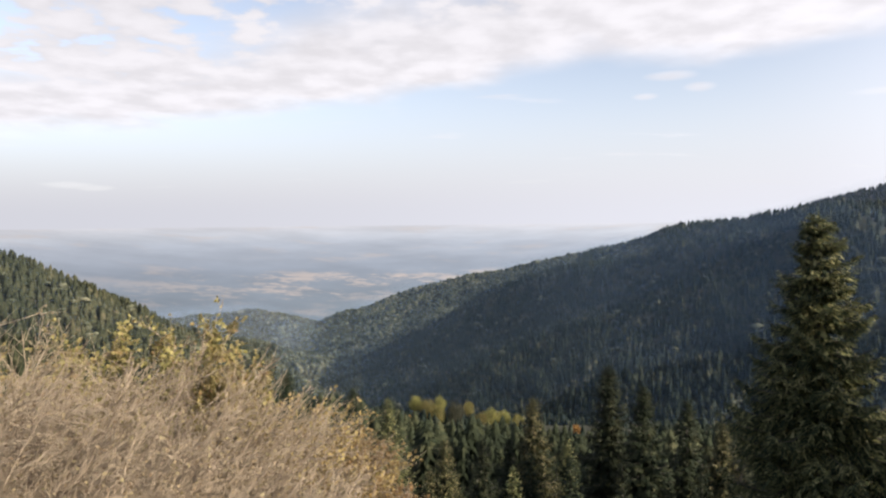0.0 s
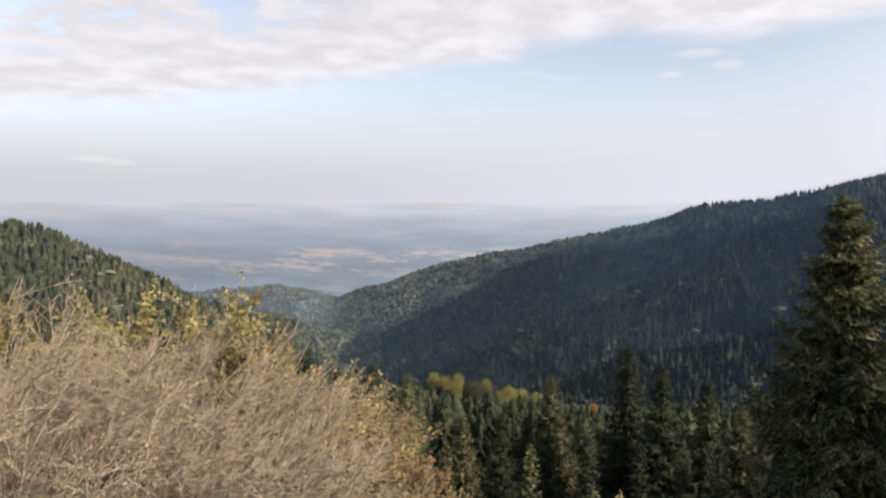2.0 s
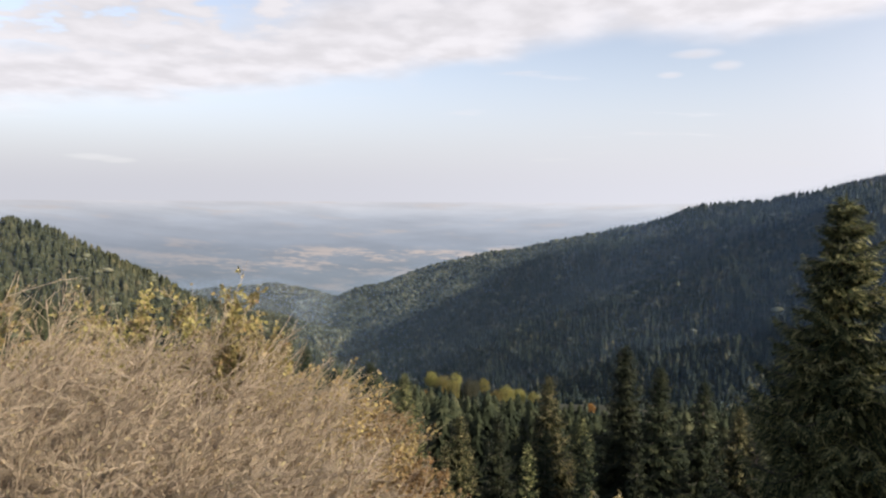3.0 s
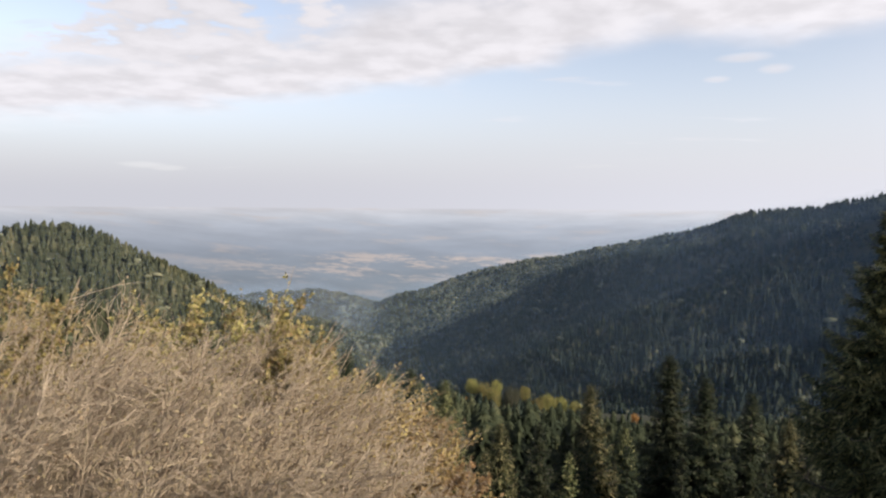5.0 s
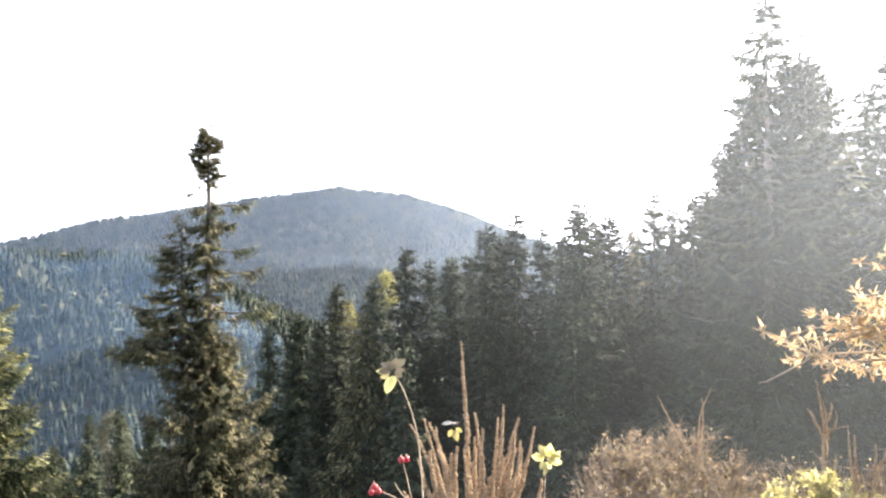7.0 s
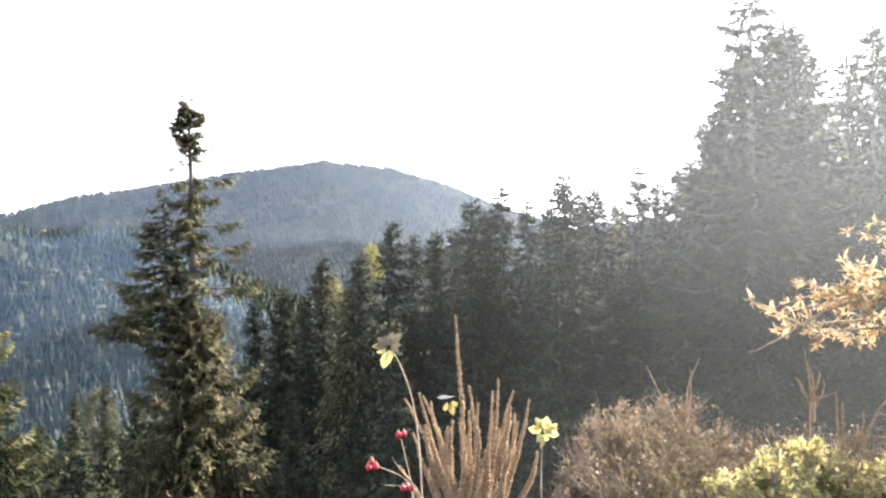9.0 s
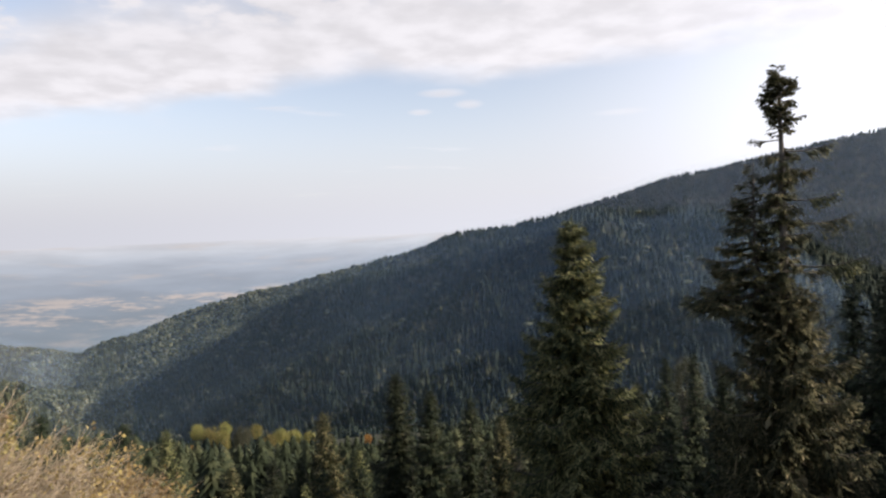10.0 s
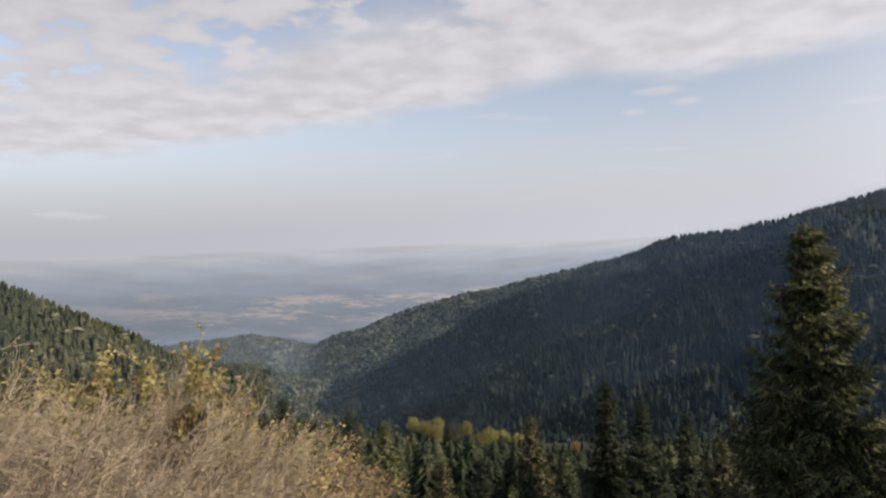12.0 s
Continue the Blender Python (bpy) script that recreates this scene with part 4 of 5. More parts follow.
def shrub(name, az, d, top_el, width, seed, label, category="shrub", group="", leaf_mat=None, twig_mat=None, stems=26, forks=9, tips=5, leaves=420, leaf=0.035, lean=0.0, thick=1.0, top_heavy=0.0, slim=0.36):
    """A many-stemmed shrub: stems, forking twigs, and loose leaves on the twigs."""
    g = np.random.RandomState(seed)
    x, y, top = toward(az, top_el, d)
    gz = ground_z(x, y) - 0.05
    h = max(0.35, top - gz) * 0.96
    base = tagged(new(name), label, category, group)
    base.matrix_basis = Matrix.Translation((x, y, gz))
    tw, lv = Soup(), Soup()
    ends = []
    for i in range(stems):
        a, out_ = g.uniform(0, 6.28), math.sqrt(g.uniform(0.02, 1)) * width / 2
        foot = np.array([math.sin(a), math.cos(a), 0]) * out_ * 0.25 - (lean * h * 0.6, 0, 0)
        tip = np.array([math.sin(a) * out_ + lean * h * 0.4, math.cos(a) * out_, h * (1 - 0.32 * (out_ / (width / 2)) ** 2) * g.uniform(0.72, 1.0)])
        mid = (foot + tip) / 2 + np.array([math.sin(a), math.cos(a), 0]) * out_ * 0.15 + g.normal(0, 0.05, 3)
        s = np.linspace(0, 1, 6)[:, None]
        path = (1 - s) ** 2 * foot + 2 * s * (1 - s) * mid + s ** 2 * tip + g.normal(0, 0.014, (6, 3)) * s
        wood = Soup()
        tube(wood, path, np.linspace(0.009, 0.0022, 6) * thick * (0.7 + 0.3 * h), 4)
        part("stem", wood.mesh(name + "_stem", twig_mat or TWIG), base)
        for k in range(forks):
            u = g.uniform(0.3, 0.98)
            root = path[0] * 0 + np.array([np.interp(u * 5, range(6), path[:, c]) for c in range(3)])
            w = np.array([math.sin(a), math.cos(a), 0]) * g.uniform(-0.2, 0.7) + g.normal(0, 0.5 - 0.3 * min(lean, 0.6), 3) + (lean * 1.4, 0, 0.75 - 0.4 * lean)
            w /= np.linalg.norm(w)
            L = min(h, 1.9) * g.uniform(0.16, 0.36) * (1.12 - 0.55 * u)
            bend = g.normal(0, 0.16, 3)
            p3 = np.array([root, root + w * L * 0.5 + bend * L * 0.3, root + w * L + bend * L])
            tube(tw, p3, np.array([0.0045, 0.0034, 0.0018]) * thick, 3)
            for q in range(tips):
                r2 = p3[1] + (p3[2] - p3[1]) * g.uniform(-0.6, 1)
                w2 = w * 0.8 + g.normal(0, 0.55 - 0.4 * min(lean, 0.6), 3) + (lean * 0.2, 0, 0.1)
                w2 /= np.linalg.norm(w2)
                e2 = r2 + w2 * L * g.uniform(0.3, 0.65)
                tube(tw, np.array([r2, e2]), np.array([0.0024, 0.001]) * thick, 3)
                ends.append((r2, e2, w2))
    if leaves:
        high = [i for i, q in enumerate(ends) if top_heavy * h < q[1][2] < (1.06 if top_heavy > 0.5 else 9.0) * h]
        idx = np.array(high)[g.randint(0, len(high), leaves)]
        u = g.uniform(0.2, 1.05, leaves)[:, None]
        at = np.array([ends[i][0] for i in idx]) * (1 - u) + np.array([ends[i][1] for i in idx]) * u
        aim = np.array([ends[i][2] for i in idx]) * 0.5 + g.normal(0, 0.6, (leaves, 3)) + (0, 0, -0.25)
        aim /= np.linalg.norm(aim, axis=1)[:, None]
        fl = np.cross(aim, g.normal(0, 1, (leaves, 3)))
        fl /= np.linalg.norm(fl, axis=1)[:, None] + 1e-9
        sz = leaf * g.uniform(0.6, 1.4, leaves)
        blades(lv, at, aim * sz[:, None], fl * (sz * slim)[:, None])
        tagged(part("foliage", lv.mesh(name + "_leaves", leaf_mat or DRY_LEAF), base), kind="stuff")
    tagged(part("twig_tangle", tw.mesh(name + "_twigs", twig_mat or TWIG), base), kind="stuff")
    return base


BROWN = "nearly bare tan shrub with fine twigs and scattered dry leaves"
YELLOW = "shrub with fine twigs and yellow-green autumn leaves"
for i, (az, d, el, w, kind) in enumerate([
        (-45, 6.0, -2.0, 2.6, 1), (-37.5, 6.6, -3.6, 2.2, 1), (-32, 7.0, -5.2, 2.1, 0), (-26.5, 7.0, -6.2, 2.0, 0), (-21.5, 7.0, -7.4, 1.6, 0),
        (-35, 5.0, -6.2, 2.3, 0), (-27.5, 5.0, -8.0, 2.1, 0), (-21, 5.3, -10.2, 1.7, 0), (-16.4, 5.6, -13.6, 1.5, 2), (-12, 5.5, -17.8, 1.4, 2), (-8, 5.2, -21.8, 1.2, 2),
        (-31, 3.9, -13.0, 1.9, 0), (-21.5, 3.9, -16.0, 1.7, 0), (-41, 4.2, -9.0, 2.1, 0), (-13.5, 4.1, -19.6, 1.5, 0), (-8, 4.0, -24.6, 1.2, 0),
        (-38, 8.4, -2.6, 2.2, 3), (-33.5, 8.2, -4.6, 1.6, 3), (-29, 8.0, -4.9, 1.4, 3), (-25.2, 7.8, -5.4, 1.5, 3), (-21.8, 7.4, -6.0, 1.4, 3), (-18.9, 7.0, -7.0, 1.0, 3), (-15.8, 6.6, -12.2, 1.1, 2), (-12.4, 6.2, -15.8, 1.1, 2), (-5.2, 4.9, -25.0, 1.1, 2), (-10.5, 4.6, -20.8, 1.3, 2)]):
    label, mat, leaves, size = ((BROWN, DRY_LEAF, 2600, 0.019), (BROWN, DRY_LEAF, 2200, 0.022), ("tan shrub thick with ochre dry leaves", OCHRE_LEAF, 9500, 0.03), (YELLOW, YELLOW_LEAF, 5200, 0.045))[kind]
    shrub("shrub", az, d, el, w, 300 + i, label, "shrub", "shrubs on the bank", mat, TWIG, stems=26, forks=15, tips=9, leaves=leaves, leaf=size, thick=0.85, lean=(0.45, 0.4, 0.55, 0.15)[kind], top_heavy=(0, 0, 0.3, 0.66)[kind])
shrub("sapling", -31.2, 7.0, -4.2, 0.5, 341, "thin pale sapling with a few yellow leaves", "sapling", leaf_mat=YELLOW_LEAF, twig_mat=PALE_TWIG, stems=3, forks=7, tips=3, leaves=50, leaf=0.06, thick=1.6)
shrub("sapling", -14.8, 6.2, -11.6, 0.3, 342, "thin pale sapling with a few whitish leaves", "sapling", leaf_mat=FLUFF, twig_mat=PALE_TWIG, stems=3, forks=6, tips=3, leaves=26, leaf=0.05)
shrub("sapling", 13.4, 8.5, -22.8, 0.8, 343, "pale leafy shrub top below the bank", "shrub", leaf_mat=GRASS, twig_mat=PALE_TWIG, stems=9, forks=6, tips=4, leaves=260, leaf=0.06)
shrub("sapling", 1.0, 6.0, -24.5, 0.7, 344, "low shrub with reddish dry leaves", "shrub", leaf_mat=RUST, twig_mat=TWIG, stems=9, forks=6, tips=4, leaves=120, leaf=0.04)

shrub("sapling", 79.2, 3.6, -19.4, 0.22, 345, "small sprig with a few orange leaves in the grass", "sapling", leaf_mat=ORANGE_LEAF, twig_mat=TWIG, stems=2, forks=4, tips=3, leaves=26, leaf=0.05, slim=0.22)

# low growth on the right-hand bank
TAN_SHRUB, BARE_SHRUB = "low brown twiggy shrub with small dry leaves", "low grey-brown bare shrub"
for i, (az, d, el, w, leaves, mat, label) in enumerate([
        (81.6, 6.4, -11.9, 0.95, 900, DRY_LEAF, TAN_SHRUB), (84.8, 6.8, -12.0, 1.1, 700, DRY_LEAF, TAN_SHRUB), (79.7, 5.9, -13.2, 0.75, 900, DRY_LEAF, "low brown shrub with orange-brown leaves"),
        (83.0, 5.6, -14.0, 0.95, 600, GRASS, "low grey-green twiggy shrub"), (78.2, 5.2, -16.4, 0.55, 420, DRY_LEAF, "low brown shrub leaning over the bank"), (81.2, 4.7, -17.0, 0.8, 420, GRASS, "low straw-coloured shrub with dry stems"),
        (77.2, 4.5, -19.4, 0.5, 260, DRY_LEAF, "low brown shrub leaning over the bank"), (87.0, 5.8, -14.2, 0.95, 300, DRY_LEAF, TAN_SHRUB), (85.6, 4.9, -17.0, 0.8, 260, GRASS, "low straw-coloured shrub with dry stems"),
        (90.5, 7.2, -14.0, 1.1, 200, DRY_LEAF, BARE_SHRUB), (95.0, 7.4, -13.2, 1.2, 240, DRY_LEAF, BARE_SHRUB), (100.0, 7.4, -12.4, 1.3, 260, DRY_LEAF, BARE_SHRUB),
        (105.0, 7.2, -11.6, 1.4, 260, DRY_LEAF, BARE_SHRUB), (110.0, 7.0, -10.8, 1.4, 300, DRY_LEAF, BARE_SHRUB), (116.0, 7.0, -10.0, 1.4, 300, DRY_LEAF, BARE_SHRUB)]):
    shrub("shrub", az, d, el, w, 400 + i, label, "shrub", "low shrubs on the bank", mat, BANK_TWIG, stems=34, forks=10, tips=5, leaves=leaves, leaf=0.027, thick=0.85)
for i, (az, d, el, w) in enumerate([(93.4, 4.3, -17.0, 0.5), (94.6, 4.4, -15.4, 0.65), (94.5, 4.5, -14.4, 1.0), (100.0, 4.5, -14.0, 1.0), (106.0, 4.6, -13.6, 1.1), (113.0, 4.6, -13.0, 1.1), (94.5, 3.5, -20.4, 0.7), (100.0, 3.5, -19.6, 0.9)]):
    shrub("bush", az, d, el, w, 430 + i, "low sunlit bush with lime-yellow leaves", "bush", "lime bushes on the bank", LIME_LEAF, PALE_TWIG, stems=20, forks=8, tips=4, leaves=5200, leaf=0.04, slim=0.17)


def orange_tree():
    """A small broadleaf tree that hangs orange leaves over the bank."""
    g = np.random.RandomState(61)
    x, y, _ = toward(113, 0, 6.2)
    gz = ground_z(x, y) - 0.1
    base = tagged(new("broadleaf_tree"), "small tree with orange leaves hanging over the bank", "tree")
    base.matrix_basis = Matrix.Translation((x, y, gz))
    wood, lv, pale = Soup(), Soup(), Soup()
    s = np.linspace(0, 1, 8)[:, None]
    trunk = s * np.array([0.25, -0.2, 4.2]) + 0.06 * np.sin(s * 7)
    tube(wood, trunk, np.linspace(0.085, 0.03, 8), 8)
    left = np.array(toward(90, 0, 5.0)) - np.array([x, y, 0])
    left /= np.linalg.norm(left)
    reach_to = [(91.8, -5.9, 4.9), (93.2, -3.8, 5.0), (95.2, -2.8, 5.0), (98.0, -1.2, 5.1), (99.5, 1.0, 5.2), (97.5, -4.4, 5.0), (101.5, 3.0, 5.3), (102.0, -2.0, 5.2), (105.0, 1.0, 5.2), (106.0, 6.0, 5.4),
                (100.0, -3.2, 4.8), (108.0, 9.0, 5.6), (108.0, 3.0, 5.2), (112.0, 12.0, 5.8), (90.6, -5.2, 4.95), (92.6, -2.9, 5.0)]
    reach_to += [(a + g.uniform(-1, 1), e + g.uniform(-1, 1), g.uniform(4.9, 5.8)) for a, lo_, hi_ in ((98, -5, 1), (100, -7, 2), (102, -8, 4), (104, -9, 6), (106.5, -10, 8), (109, -10, 10), (112, -10, 12)) for e in np.linspace(lo_, hi_, 4)]
    for i in range(len(reach_to) + 10):
        a = g.uniform(0, 6.28)
        w = np.array([math.sin(a), math.cos(a), g.uniform(-0.25, 0.35)])
        L = g.uniform(0.7, 1.3)
        z0 = g.uniform(1.2, 4.0)
        if i < len(reach_to):
            aim_ = np.array(toward(*reach_to[i])) + LOOKOUT - np.array([x, y, gz])
            z0 = min(4.0, max(0.9, aim_[2] * 0.9))
        root = np.array([np.interp(z0, trunk[:, 2], trunk[:, c]) for c in range(3)])
        if i < len(reach_to):
            w, L = aim_ - root + (0, 0, 0.1), np.linalg.norm(aim_ - root)
        w = w / np.linalg.norm(w)
        q = np.linspace(0, 1, 6)[:, None]
        path = root + w * L * q + np.array([0, 0, -0.12]) * L * q ** 2 + g.normal(0, 0.02, (6, 3))
        tube(wood, path, np.linspace(0.022, 0.005, 6), 5)
        for k in range(13):
            u = g.uniform(0.35, 1.0) ** 0.7
            r2 = np.array([np.interp(u * 5, range(6), path[:, c]) for c in range(3)])
            w2 = w * 0.6 + g.normal(0, 0.55, 3)
            w2 /= np.linalg.norm(w2)
            e2 = r2 + w2 * g.uniform(0.12, 0.3)
            tube(wood, np.array([r2, (r2 + e2) / 2 + (0, 0, 0.01), e2]), [0.006, 0.004, 0.002], 3)
            for c in (0.3, 0.65, 1.0):  # tufts of lobed leaves
                m_ = 12
                at = np.repeat((r2 + (e2 - r2) * c)[None], m_, 0) + g.normal(0, 0.008, (m_, 3))
                aim = g.normal(0, 0.75, (m_, 3)) + w2 * 0.7 + (0, 0, -0.1)
                aim /= np.linalg.norm(aim, axis=1)[:, None]
                fl = np.cross(aim, g.normal(0, 0.5, (m_, 3)) + (0, 0, 1))
                fl /= np.linalg.norm(fl, axis=1)[:, None]
                sz = g.uniform(0.04, 0.085, m_)
                # leaves on sunward bearings mostly take the glare-paled tone
                bearing_here = math.degrees(math.atan2(e2[0] + x, e2[1] + y))
                blades(lv if bearing_here < 97.5 or g.rand() < 0.3 else pale, at, aim * sz[:, None], fl * (sz * 0.1)[:, None])
    bare = [np.array(toward(*q)) + LOOKOUT - np.array([x, y, gz]) for q in ((88.4, -9.3, 4.7), (88.9, -9.2, 4.72), (91.0, -7.9, 4.8), (93.6, -6.0, 4.9), (97.0, -4.6, 5.1))]
    tube(wood, np.array(bare), [0.003, 0.005, 0.007, 0.009, 0.012], 5)
    part("trunk", wood.mesh("orange_tree_trunk", TWIG, True), base)
    part("crown", lv.mesh("orange_tree_crown", ORANGE_LEAF), base, "orange leaves at the branch ends")
    part("inner_crown", pale.mesh("orange_tree_inner_crown", GLARE_LEAF), base, "yellowing leaves paled for sun glare")


orange_tree()

# ---- the dry seed-stalk plant and the wild rose at the lookout ----


def near_spot(az, el, d):
    return LOOKOUT + np.array(toward(az, el, d))


def ball_mesh(bumpy, seed):
    g = np.random.RandomState(seed)
    bm = bmesh.new()
    bmesh.ops.create_icosphere(bm, subdivisions=2, radius=1)
    v = np.array([q.co[:] for q in bm.verts]) * (1 + g.uniform(-bumpy, bumpy, (len(bm.verts), 1)))
    f = np.array([[q.index for q in t.verts] for t in bm.faces])
    bm.free()
    return v, f


OCTA_V = np.array([(1, 0, 0), (0, 1, 0), (-1, 0, 0), (0, -1, 0), (0, 0, 1.5), (0, 0, -0.8)], float)
OCTA_F = [(0, 1, 4), (1, 2, 4), (2, 3, 4), (3, 0, 4), (1, 0, 5), (2, 1, 5), (3, 2, 5), (0, 3, 5)]


def seed_stalk(base, name, foot, tip, bow, thick, g, bare=0.25, label=""):
    """One stalk set round with dry seed cases."""
    s = Soup()
    u = np.linspace(0, 1, 14)[:, None]
    path = (1 - u) ** 2 * foot + 2 * u * (1 - u) * bow + u ** 2 * tip + g.normal(0, 0.002, (14, 3))
    tube(s, path, np.linspace(0.0075, 0.003, 14) * thick, 6)
    L = np.linalg.norm(tip - foot)
    k = int(L * 330)
    q = bare + (1 - bare) * np.sort(g.uniform(0, 1, k))
    at = np.stack([np.interp(q * 13, range(14), path[:, c]) for c in range(3)], 1)
    a = np.arange(k) * 2.4 + g.uniform(0, 0.6, k)
    rad = np.interp(q, [0, 0.5, 1], [0.0075, 0.0065, 0.003]) * thick * 1.15
    at = at + np.stack([np.cos(a) * rad, np.sin(a) * rad, np.zeros(k)], 1)
    size = np.interp(q, [0, 0.7, 1], [0.0068, 0.006, 0.0032]) * thick * g.uniform(0.7, 1.25, k)
    cases = Soup()
    cases.put(at[:, None] + OCTA_V[None] * size[:, None, None], OCTA_F)
    stalk = part(name, s.mesh(name, STALK), base, label)
    tagged(part("seed_head", cases.mesh("seed_head", STALK), stalk), kind="stuff")


def seed_plant(az, d, foot_el, fork_el, rows, seed, label, thick=1.0):
    g = np.random.RandomState(seed)
    base = tagged(new("seed_plant"), label, "dry plant", "dry seed plants")
    foot = near_spot(az, foot_el, d)
    foot[2] = ground_z(foot[0], foot[1]) - 0.02
    base.matrix_basis = Matrix.Translation(foot)
    fork = near_spot(az, fork_el, d)[2] - foot[2]
    s = Soup()
    tube(s, np.array([(0, 0, 0), (0.01, 0, fork * 0.5), (0, 0, fork + 0.02)]), [0.014 * thick, 0.013 * thick, 0.01 * thick], 7)
    part("stem", s.mesh("stem", STALK, True), base)
    for a, e, dd in rows:
        tip = near_spot(a, e, d + dd) - foot
        start = np.array([tip[0] * 0.06, tip[1] * 0.06, fork]) + g.normal(0, 0.012, 3) + (0, 0, g.uniform(-0.12, 0.05))
        bow = np.array([tip[0] * 0.66, tip[1] * 0.66, fork + (tip[2] - fork) * g.uniform(0.38, 0.52)]) + g.normal(0, 0.045, 3)
        seed_stalk(base, "stalk", start, tip + g.normal(0, 0.012, 3), bow, thick * g.uniform(0.85, 1.2), g)
    return base


ROWS_A = [(64.9, -6.7, 0.0), (60.9, -13.4, 0.05), (61.9, -12.9, -0.1), (62.8, -13.0, 0.1), (63.5, -13.4, -0.12), (66.4, -12.8, 0.12), (67.4, -13.6, -0.1), (68.2, -12.9, 0.05),
          (69.1, -12.1, -0.05), (69.6, -13.2, 0.12), (70.0, -14.4, -0.1), (71.3, -14.4, 0.0), (65.5, -15.4, -0.2), (67.0, -15.8, -0.22), (64.4, -15.8, -0.25), (62.6, -15.4, -0.2),
          (61.2, -16.4, -0.12), (68.6, -15.6, -0.2), (71.8, -17.6, -0.05), (66.2, -14.2, 0.2), (63.2, -17.2, -0.3), (69.4, -17.0, -0.25), (66.0, -18.0, -0.3), (60.6, -18.2, 0.0), (67.8, -18.2, -0.3)]
g = np.random.RandomState(70)
ROWS_A += [(g.uniform(61.5, 70.5), g.uniform(-19.0, -14.6), g.uniform(-0.3, 0.2)) for i in range(16)]
seed_plant(66.0, 2.75, -31, -25.5, ROWS_A, 71, "tall dry brown seed-stalk plant fanned like a candelabra", 1.15)
seed_plant(92.6, 4.6, -19, -13.2, [(92.1, -9.0, 0), (92.6, -10.3, 0.05), (93.2, -10.6, -0.05), (93.7, -10.9, 0.05), (91.7, -10.8, 0), (94.1, -11.6, 0.0)], 72, "small dry brown seed-stalk plant on the bank", 0.7)
seed_plant(95.2, 4.2, -20, -17, [(94.4, -12.0, 0), (95.0, -12.6, 0.05), (97.5, -12.0, -0.05), (95.9, -13.4, 0.05)], 73, "few pale upright dry seed stalks", 0.85)
seed_plant(83.8, 5.6, -19, -15, [(80.9, -10.6, 0), (85.0, -10.0, 0.1), (84.2, -10.8, 0.2)], 74, "few thin dry stalks above the low shrubs", 0.7)


def leaf_blade(soup, root, aim, flat_, length, width, curl, g):
    """A leaf with a midrib fold and a curled outline."""
    u = np.array([0.0, 0.25, 0.55, 0.8, 1.0])
    w = np.array([0.05, 0.85, 1.0, 0.6, 0.0]) * width / 2
    aim, flat_ = aim / np.linalg.norm(aim), flat_ / np.linalg.norm(flat_)
    nrm = np.cross(aim, flat_)
    mid = root + np.outer(u * length, aim) - np.outer(curl * length * u ** 2, nrm)
    lf = mid + np.outer(w, flat_) + np.outer(w * 0.4, nrm)
    rt = mid - np.outer(w, flat_) + np.outer(w * 0.4, nrm)
    v = np.concatenate([mid, lf, rt])
    f = []
    for i in range(4):
        f += [(i, i + 1, 6 + i), (i, 6 + i, 5 + i), (i, 10 + i, 11 + i), (i, 11 + i, i + 1)]
    soup.put(v, f)


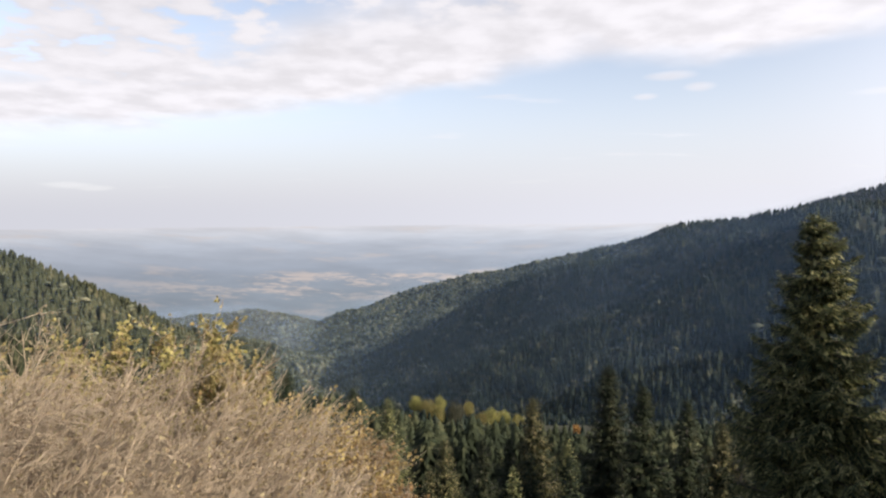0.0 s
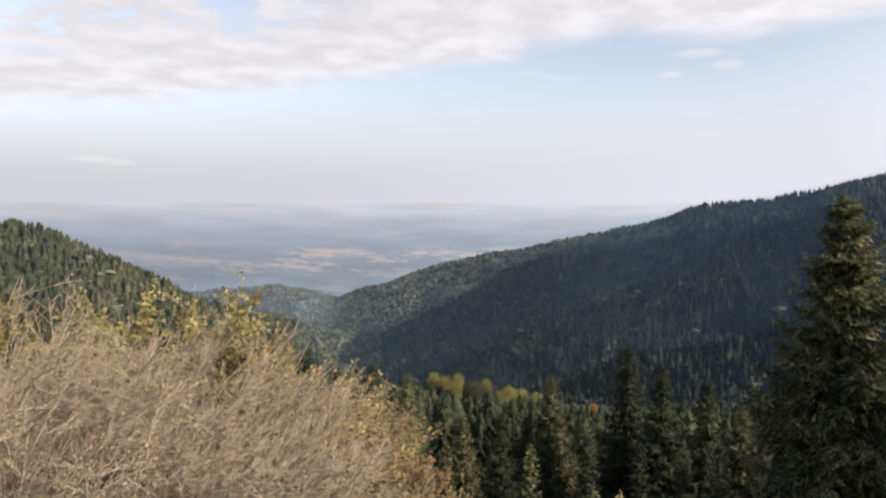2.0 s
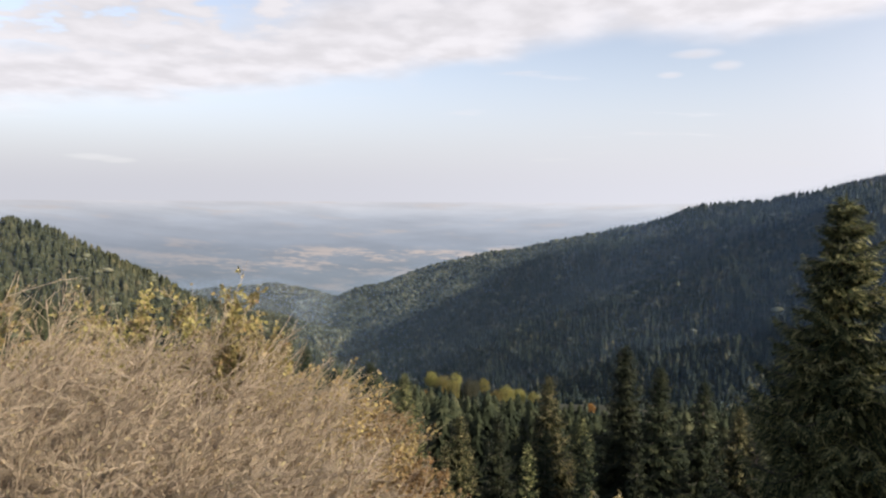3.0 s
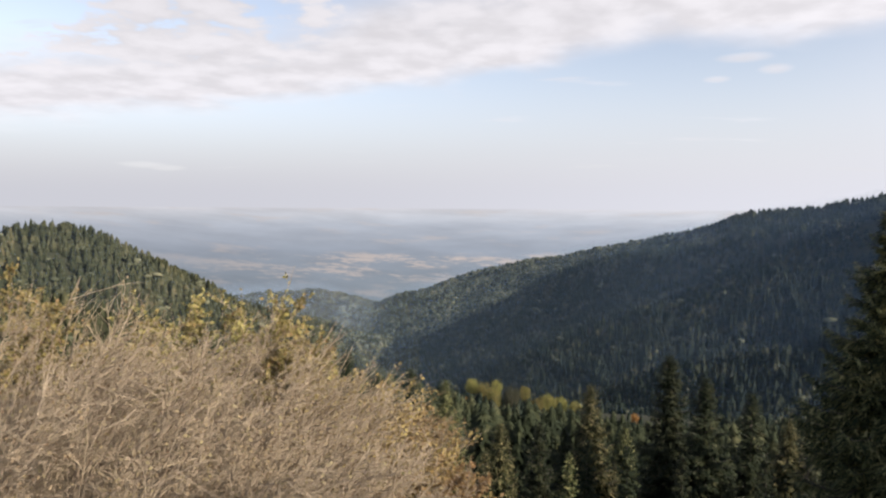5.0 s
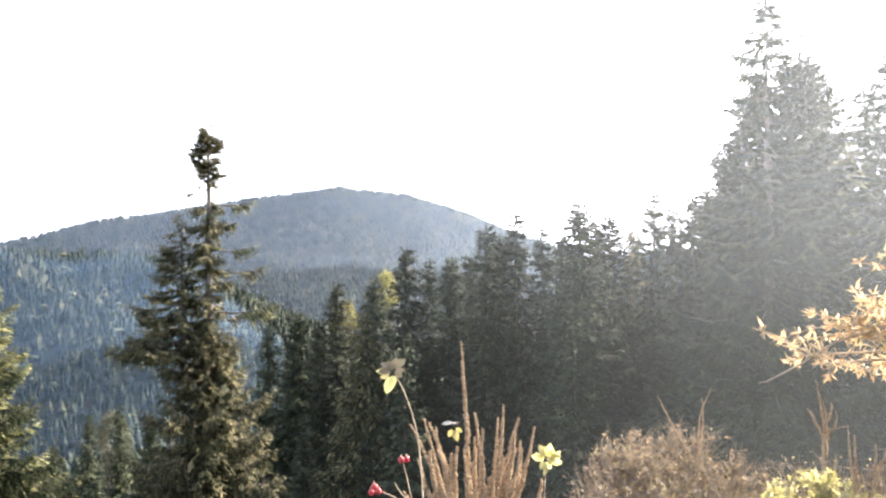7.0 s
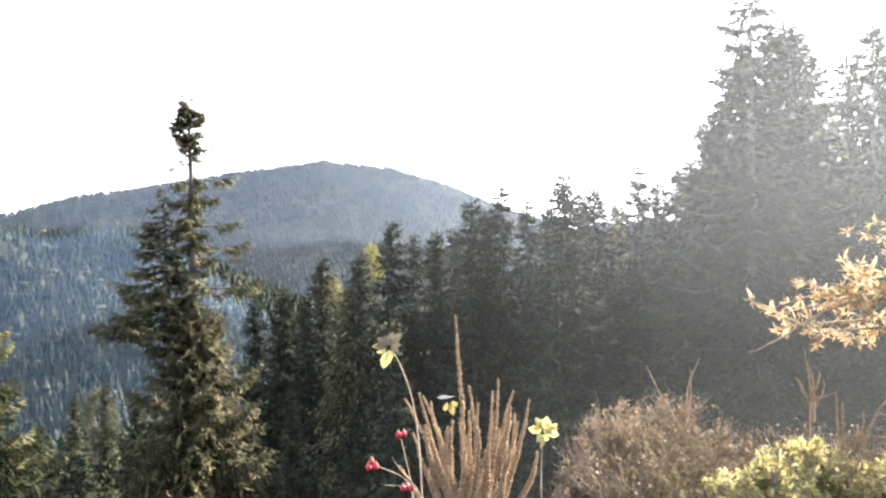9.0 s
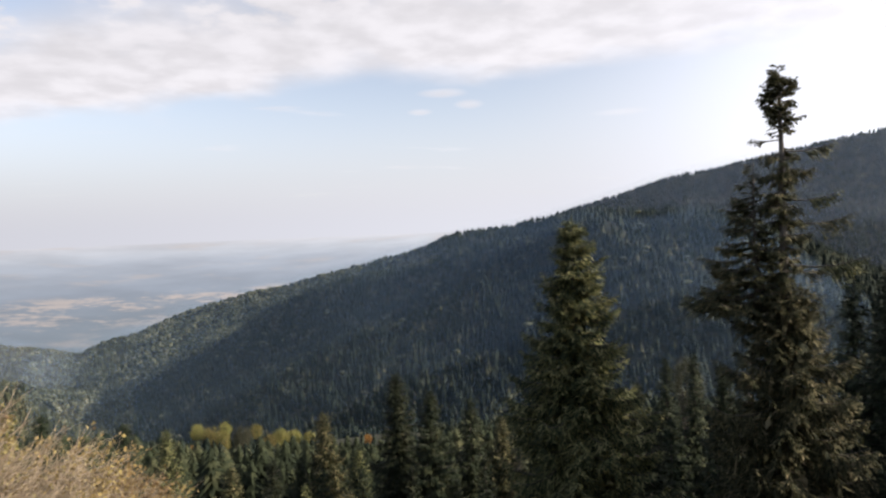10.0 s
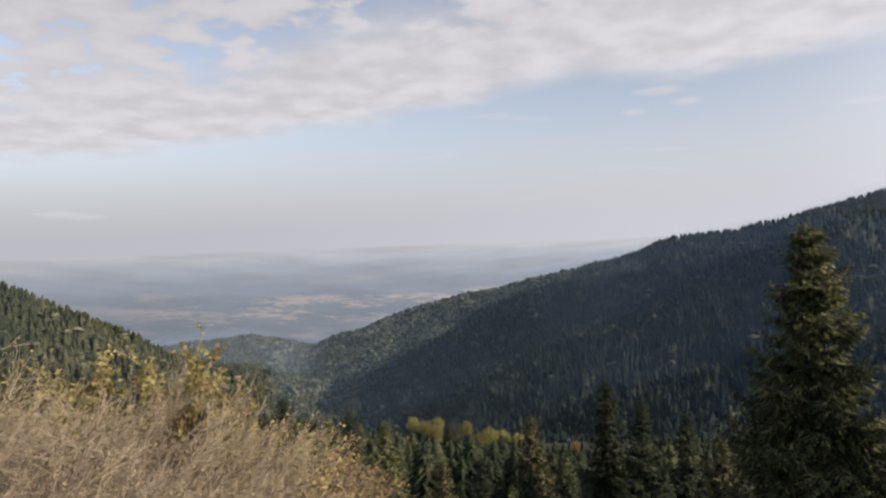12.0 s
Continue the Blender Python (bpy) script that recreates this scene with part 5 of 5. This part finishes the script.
def rose():
    g = np.random.RandomState(81)
    foot = near_spot(62.5, -36, 2.15)
    foot[2] = ground_z(foot[0], foot[1]) - 0.02
    base = tagged(new("wild_rose"), "wild rose twigs with red hips and yellowing leaves", "rose bush")
    base.matrix_basis = Matrix.Translation(foot)
    wood = Soup()

    def cane(stops, r0, r1):
        p = np.array([near_spot(*q) - foot for q in stops])
        u = np.linspace(0, len(p) - 1, 12)
        path = np.stack([np.interp(u, range(len(p)), p[:, c]) for c in range(3)], 1)
        path[1:-1] = (path[:-2] + 2 * path[1:-1] + path[2:]) / 4
        tube(wood, path, np.linspace(r0, r1, 12) * 0.62, 5)

    cane([(62.5, -34, 2.15), (62.2, -20, 2.12), (61.8, -14, 2.08), (60.6, -10.6, 2.05), (59.9, -9.4, 2.03)], 0.006, 0.0025)
    cane([(62.6, -30, 2.16), (61.4, -20.4, 2.14), (60.6, -19.4, 2.12), (58.4, -18.5, 2.1)], 0.005, 0.002)
    cane([(61.4, -20.4, 2.14), (60.9, -18.2, 2.13), (60.5, -16.5, 2.12)], 0.0035, 0.0018)
    cane([(62.5, -21.4, 2.14), (61.4, -20.2, 2.12), (59.0, -20.0, 2.1)], 0.0035, 0.0018)
    cane([(62.8, -22.6, 2.12), (61.8, -20.3, 2.1), (60.2, -18.7, 2.08), (59.7, -17.9, 2.08)], 0.0035, 0.0015)
    cane([(72.3, -34, 2.4), (72.2, -20, 2.38), (72.4, -16.4, 2.35)], 0.005, 0.0025)
    part("stem", wood.mesh("rose_stem", TWIG, True), base, "thin grey-brown branching stem")
    v, f = ball_mesh(0.03, 5)
    for a, e, d in ((58.0, -18.2, 2.1), (58.35, -18.55, 2.09), (57.75, -18.6, 2.11), (60.3, -16.2, 2.12), (60.75, -16.15, 2.11), (60.9, -20.15, 2.12), (61.3, -20.3, 2.1), (60.6, -20.3, 2.11)):
        s = Soup()
        c = near_spot(a, e, d) - foot
        s.put(c + v * np.array((0.0095, 0.0095, 0.0112)), f)
        crown_ = Soup()
        tube(crown_, np.array([c + (0, 0, 0.01), c + (0, 0, 0.016)]), [0.0025, 0.0042], 5)
        hip = part("hip", s.mesh("hip", HIP, True), base, "red rose hip")
        part("calyx", crown_.mesh("calyx", TWIG, True), hip, "dry brown calyx")
    right = np.array([math.cos(radians(61)), -math.sin(radians(61)), 0.0])
    deep = np.array([math.sin(radians(61)), math.cos(radians(61)), 0.0])
    up_ = np.array([0, 0, 1.0])
    sets = [(59.6, -9.2, 2.03, LIME_LEAF, ((-1, 0.15, 0.065), (-0.25, -0.95, 0.085), (0.1, -0.6, 0.06), (-0.6, -0.2, 0.05))),
            (59.7, -9.0, 2.02, WITHERED, ((0.6, 0.5, 0.07), (0.2, 0.65, 0.06), (-0.5, 0.3, 0.06), (0.8, 0.1, 0.055), (-0.1, 0.2, 0.05), (0.5, -0.4, 0.05), (-0.7, 0.0, 0.06))),
            (72.5, -16.1, 2.35, LIME_LEAF, ((-0.8, 0.5, 0.06), (-0.2, 1, 0.06), (0.5, 0.8, 0.06), (1, 0.25, 0.065), (0.6, -0.5, 0.06), (-0.9, -0.1, 0.055), (-0.2, -0.8, 0.05), (0.1, 0.1, 0.05), (-0.5, 0.9, 0.075), (0.2, 1.2, 0.08), (0.9, 0.6, 0.075), (1.0, -0.1, 0.07), (0.3, -1.1, 0.075), (-0.4, -1.2, 0.07), (-1.1, 0.3, 0.07), (-0.7, -0.6, 0.06))),
            (64.6, -13.6, 2.5, YELLOW_LEAF, ((0.3, -1, 0.07), (-0.4, -0.9, 0.055), (0.8, -0.5, 0.05)))]
    for a, e, d, mat, leaves in sets:
        root = near_spot(a, e, d) - foot
        for u, w, L in leaves:
            s = Soup()
            aim = right * u + up_ * w + deep * g.normal(0, 0.35)
            flat_ = np.cross(aim, deep + g.normal(0, 0.35, 3))
            L = L * 0.64
            leaf_blade(s, root + aim * 0.01, aim, flat_, L, L * 0.58, g.uniform(-0.1, 0.3), g)
            part("leaf", s.mesh("rose_leaf", mat, True), base)
    s = Soup()
    root = near_spot(63.6, -13.4, 2.5) - foot
    leaf_blade(s, root, right + up_ * 0.12, up_ * 0.6 + deep, 0.055, 0.022, 0.2, g)
    leaf_blade(s, root + right * 0.02, right + up_ * 0.3, up_ * 0.5 - deep, 0.05, 0.025, -0.15, g)
    part("withered_leaf", s.mesh("withered_leaf", FLUFF, True), base, "withered whitish curled leaf")


rose()

# a fallen grey branch on the bank
fallen = tagged(new("fallen_branch"), "fallen grey forked branch lying on the bank", "branch")
spots_ = [near_spot(*q) for q in ((95.5, -13.4, 5.2), (98.0, -12.9, 5.25), (101.0, -12.8, 5.3), (105.0, -13.6, 5.35), (110.0, -15.0, 5.4))]
fallen.matrix_basis = Matrix.Translation((spots_[4][0], spots_[4][1], ground_z(spots_[4][0], spots_[4][1])))
s = Soup()
at_ = np.array(fallen.matrix_basis.translation[:])
tube(s, np.array(spots_ + [np.array((spots_[4][0] + 0.1, spots_[4][1] - 0.55, at_[2] - 0.1))]) - at_, [0.004, 0.007, 0.01, 0.013, 0.017, 0.02], 7)
part("limb", s.mesh("fallen_limb", BARK, True), fallen)
s = Soup()
tube(s, np.array([spots_[2], near_spot(97.5, -14.6, 5.0), near_spot(93.8, -14.9, 4.9)]) - at_, [0.007, 0.005, 0.003], 6)
part("side_limb", s.mesh("fallen_side_limb", BARK, True), fallen)

# dry grass on the bank
g = np.random.RandomState(91)
gs = Soup()
k = 8000
az, d = g.uniform(74, 130, k), np.sqrt(g.uniform(1.7 ** 2, 8.0 ** 2, k))
rise_ = np.interp(az, [74, 79, 86], [0.25, 0.6, 1.0])
x, y = d * np.sin(np.radians(az)), d * np.cos(np.radians(az))
z = height(x, y) - 0.02
tall = g.uniform(0.08, 0.3, k) * rise_ * np.interp(bumps(x, y, 1.6, 4), [-1, 1], [0.5, 1.25])
aim = np.stack([g.normal(0, 0.35, k), g.normal(0, 0.35, k), np.ones(k)], 1) * tall[:, None]
fl = np.cross(aim, g.normal(0, 1, (k, 3)))
fl = fl / np.linalg.norm(fl, axis=1)[:, None] * g.uniform(0.002, 0.0045, k)[:, None]
at = np.stack([x, y, z], 1)
bend = np.stack([g.normal(0, 0.3, k), g.normal(0, 0.3, k), np.zeros(k)], 1) * tall[:, None]
v = np.stack([at - fl, at + fl, at + aim * 0.6 + fl * 0.8, at + aim * 0.6 - fl * 0.8, at + aim + bend], 1)
gs.put(v, [(0, 1, 2), (0, 2, 3), (3, 2, 4)])
tagged(new("grass", gs.mesh("grass", GRASS)), "dry straw-coloured grass tufts on the bank", "grass", kind="stuff")
print("triangles", sum(len(o.data.polygons) for o in scene.objects if o.type == "MESH"), "objects", len(scene.objects))
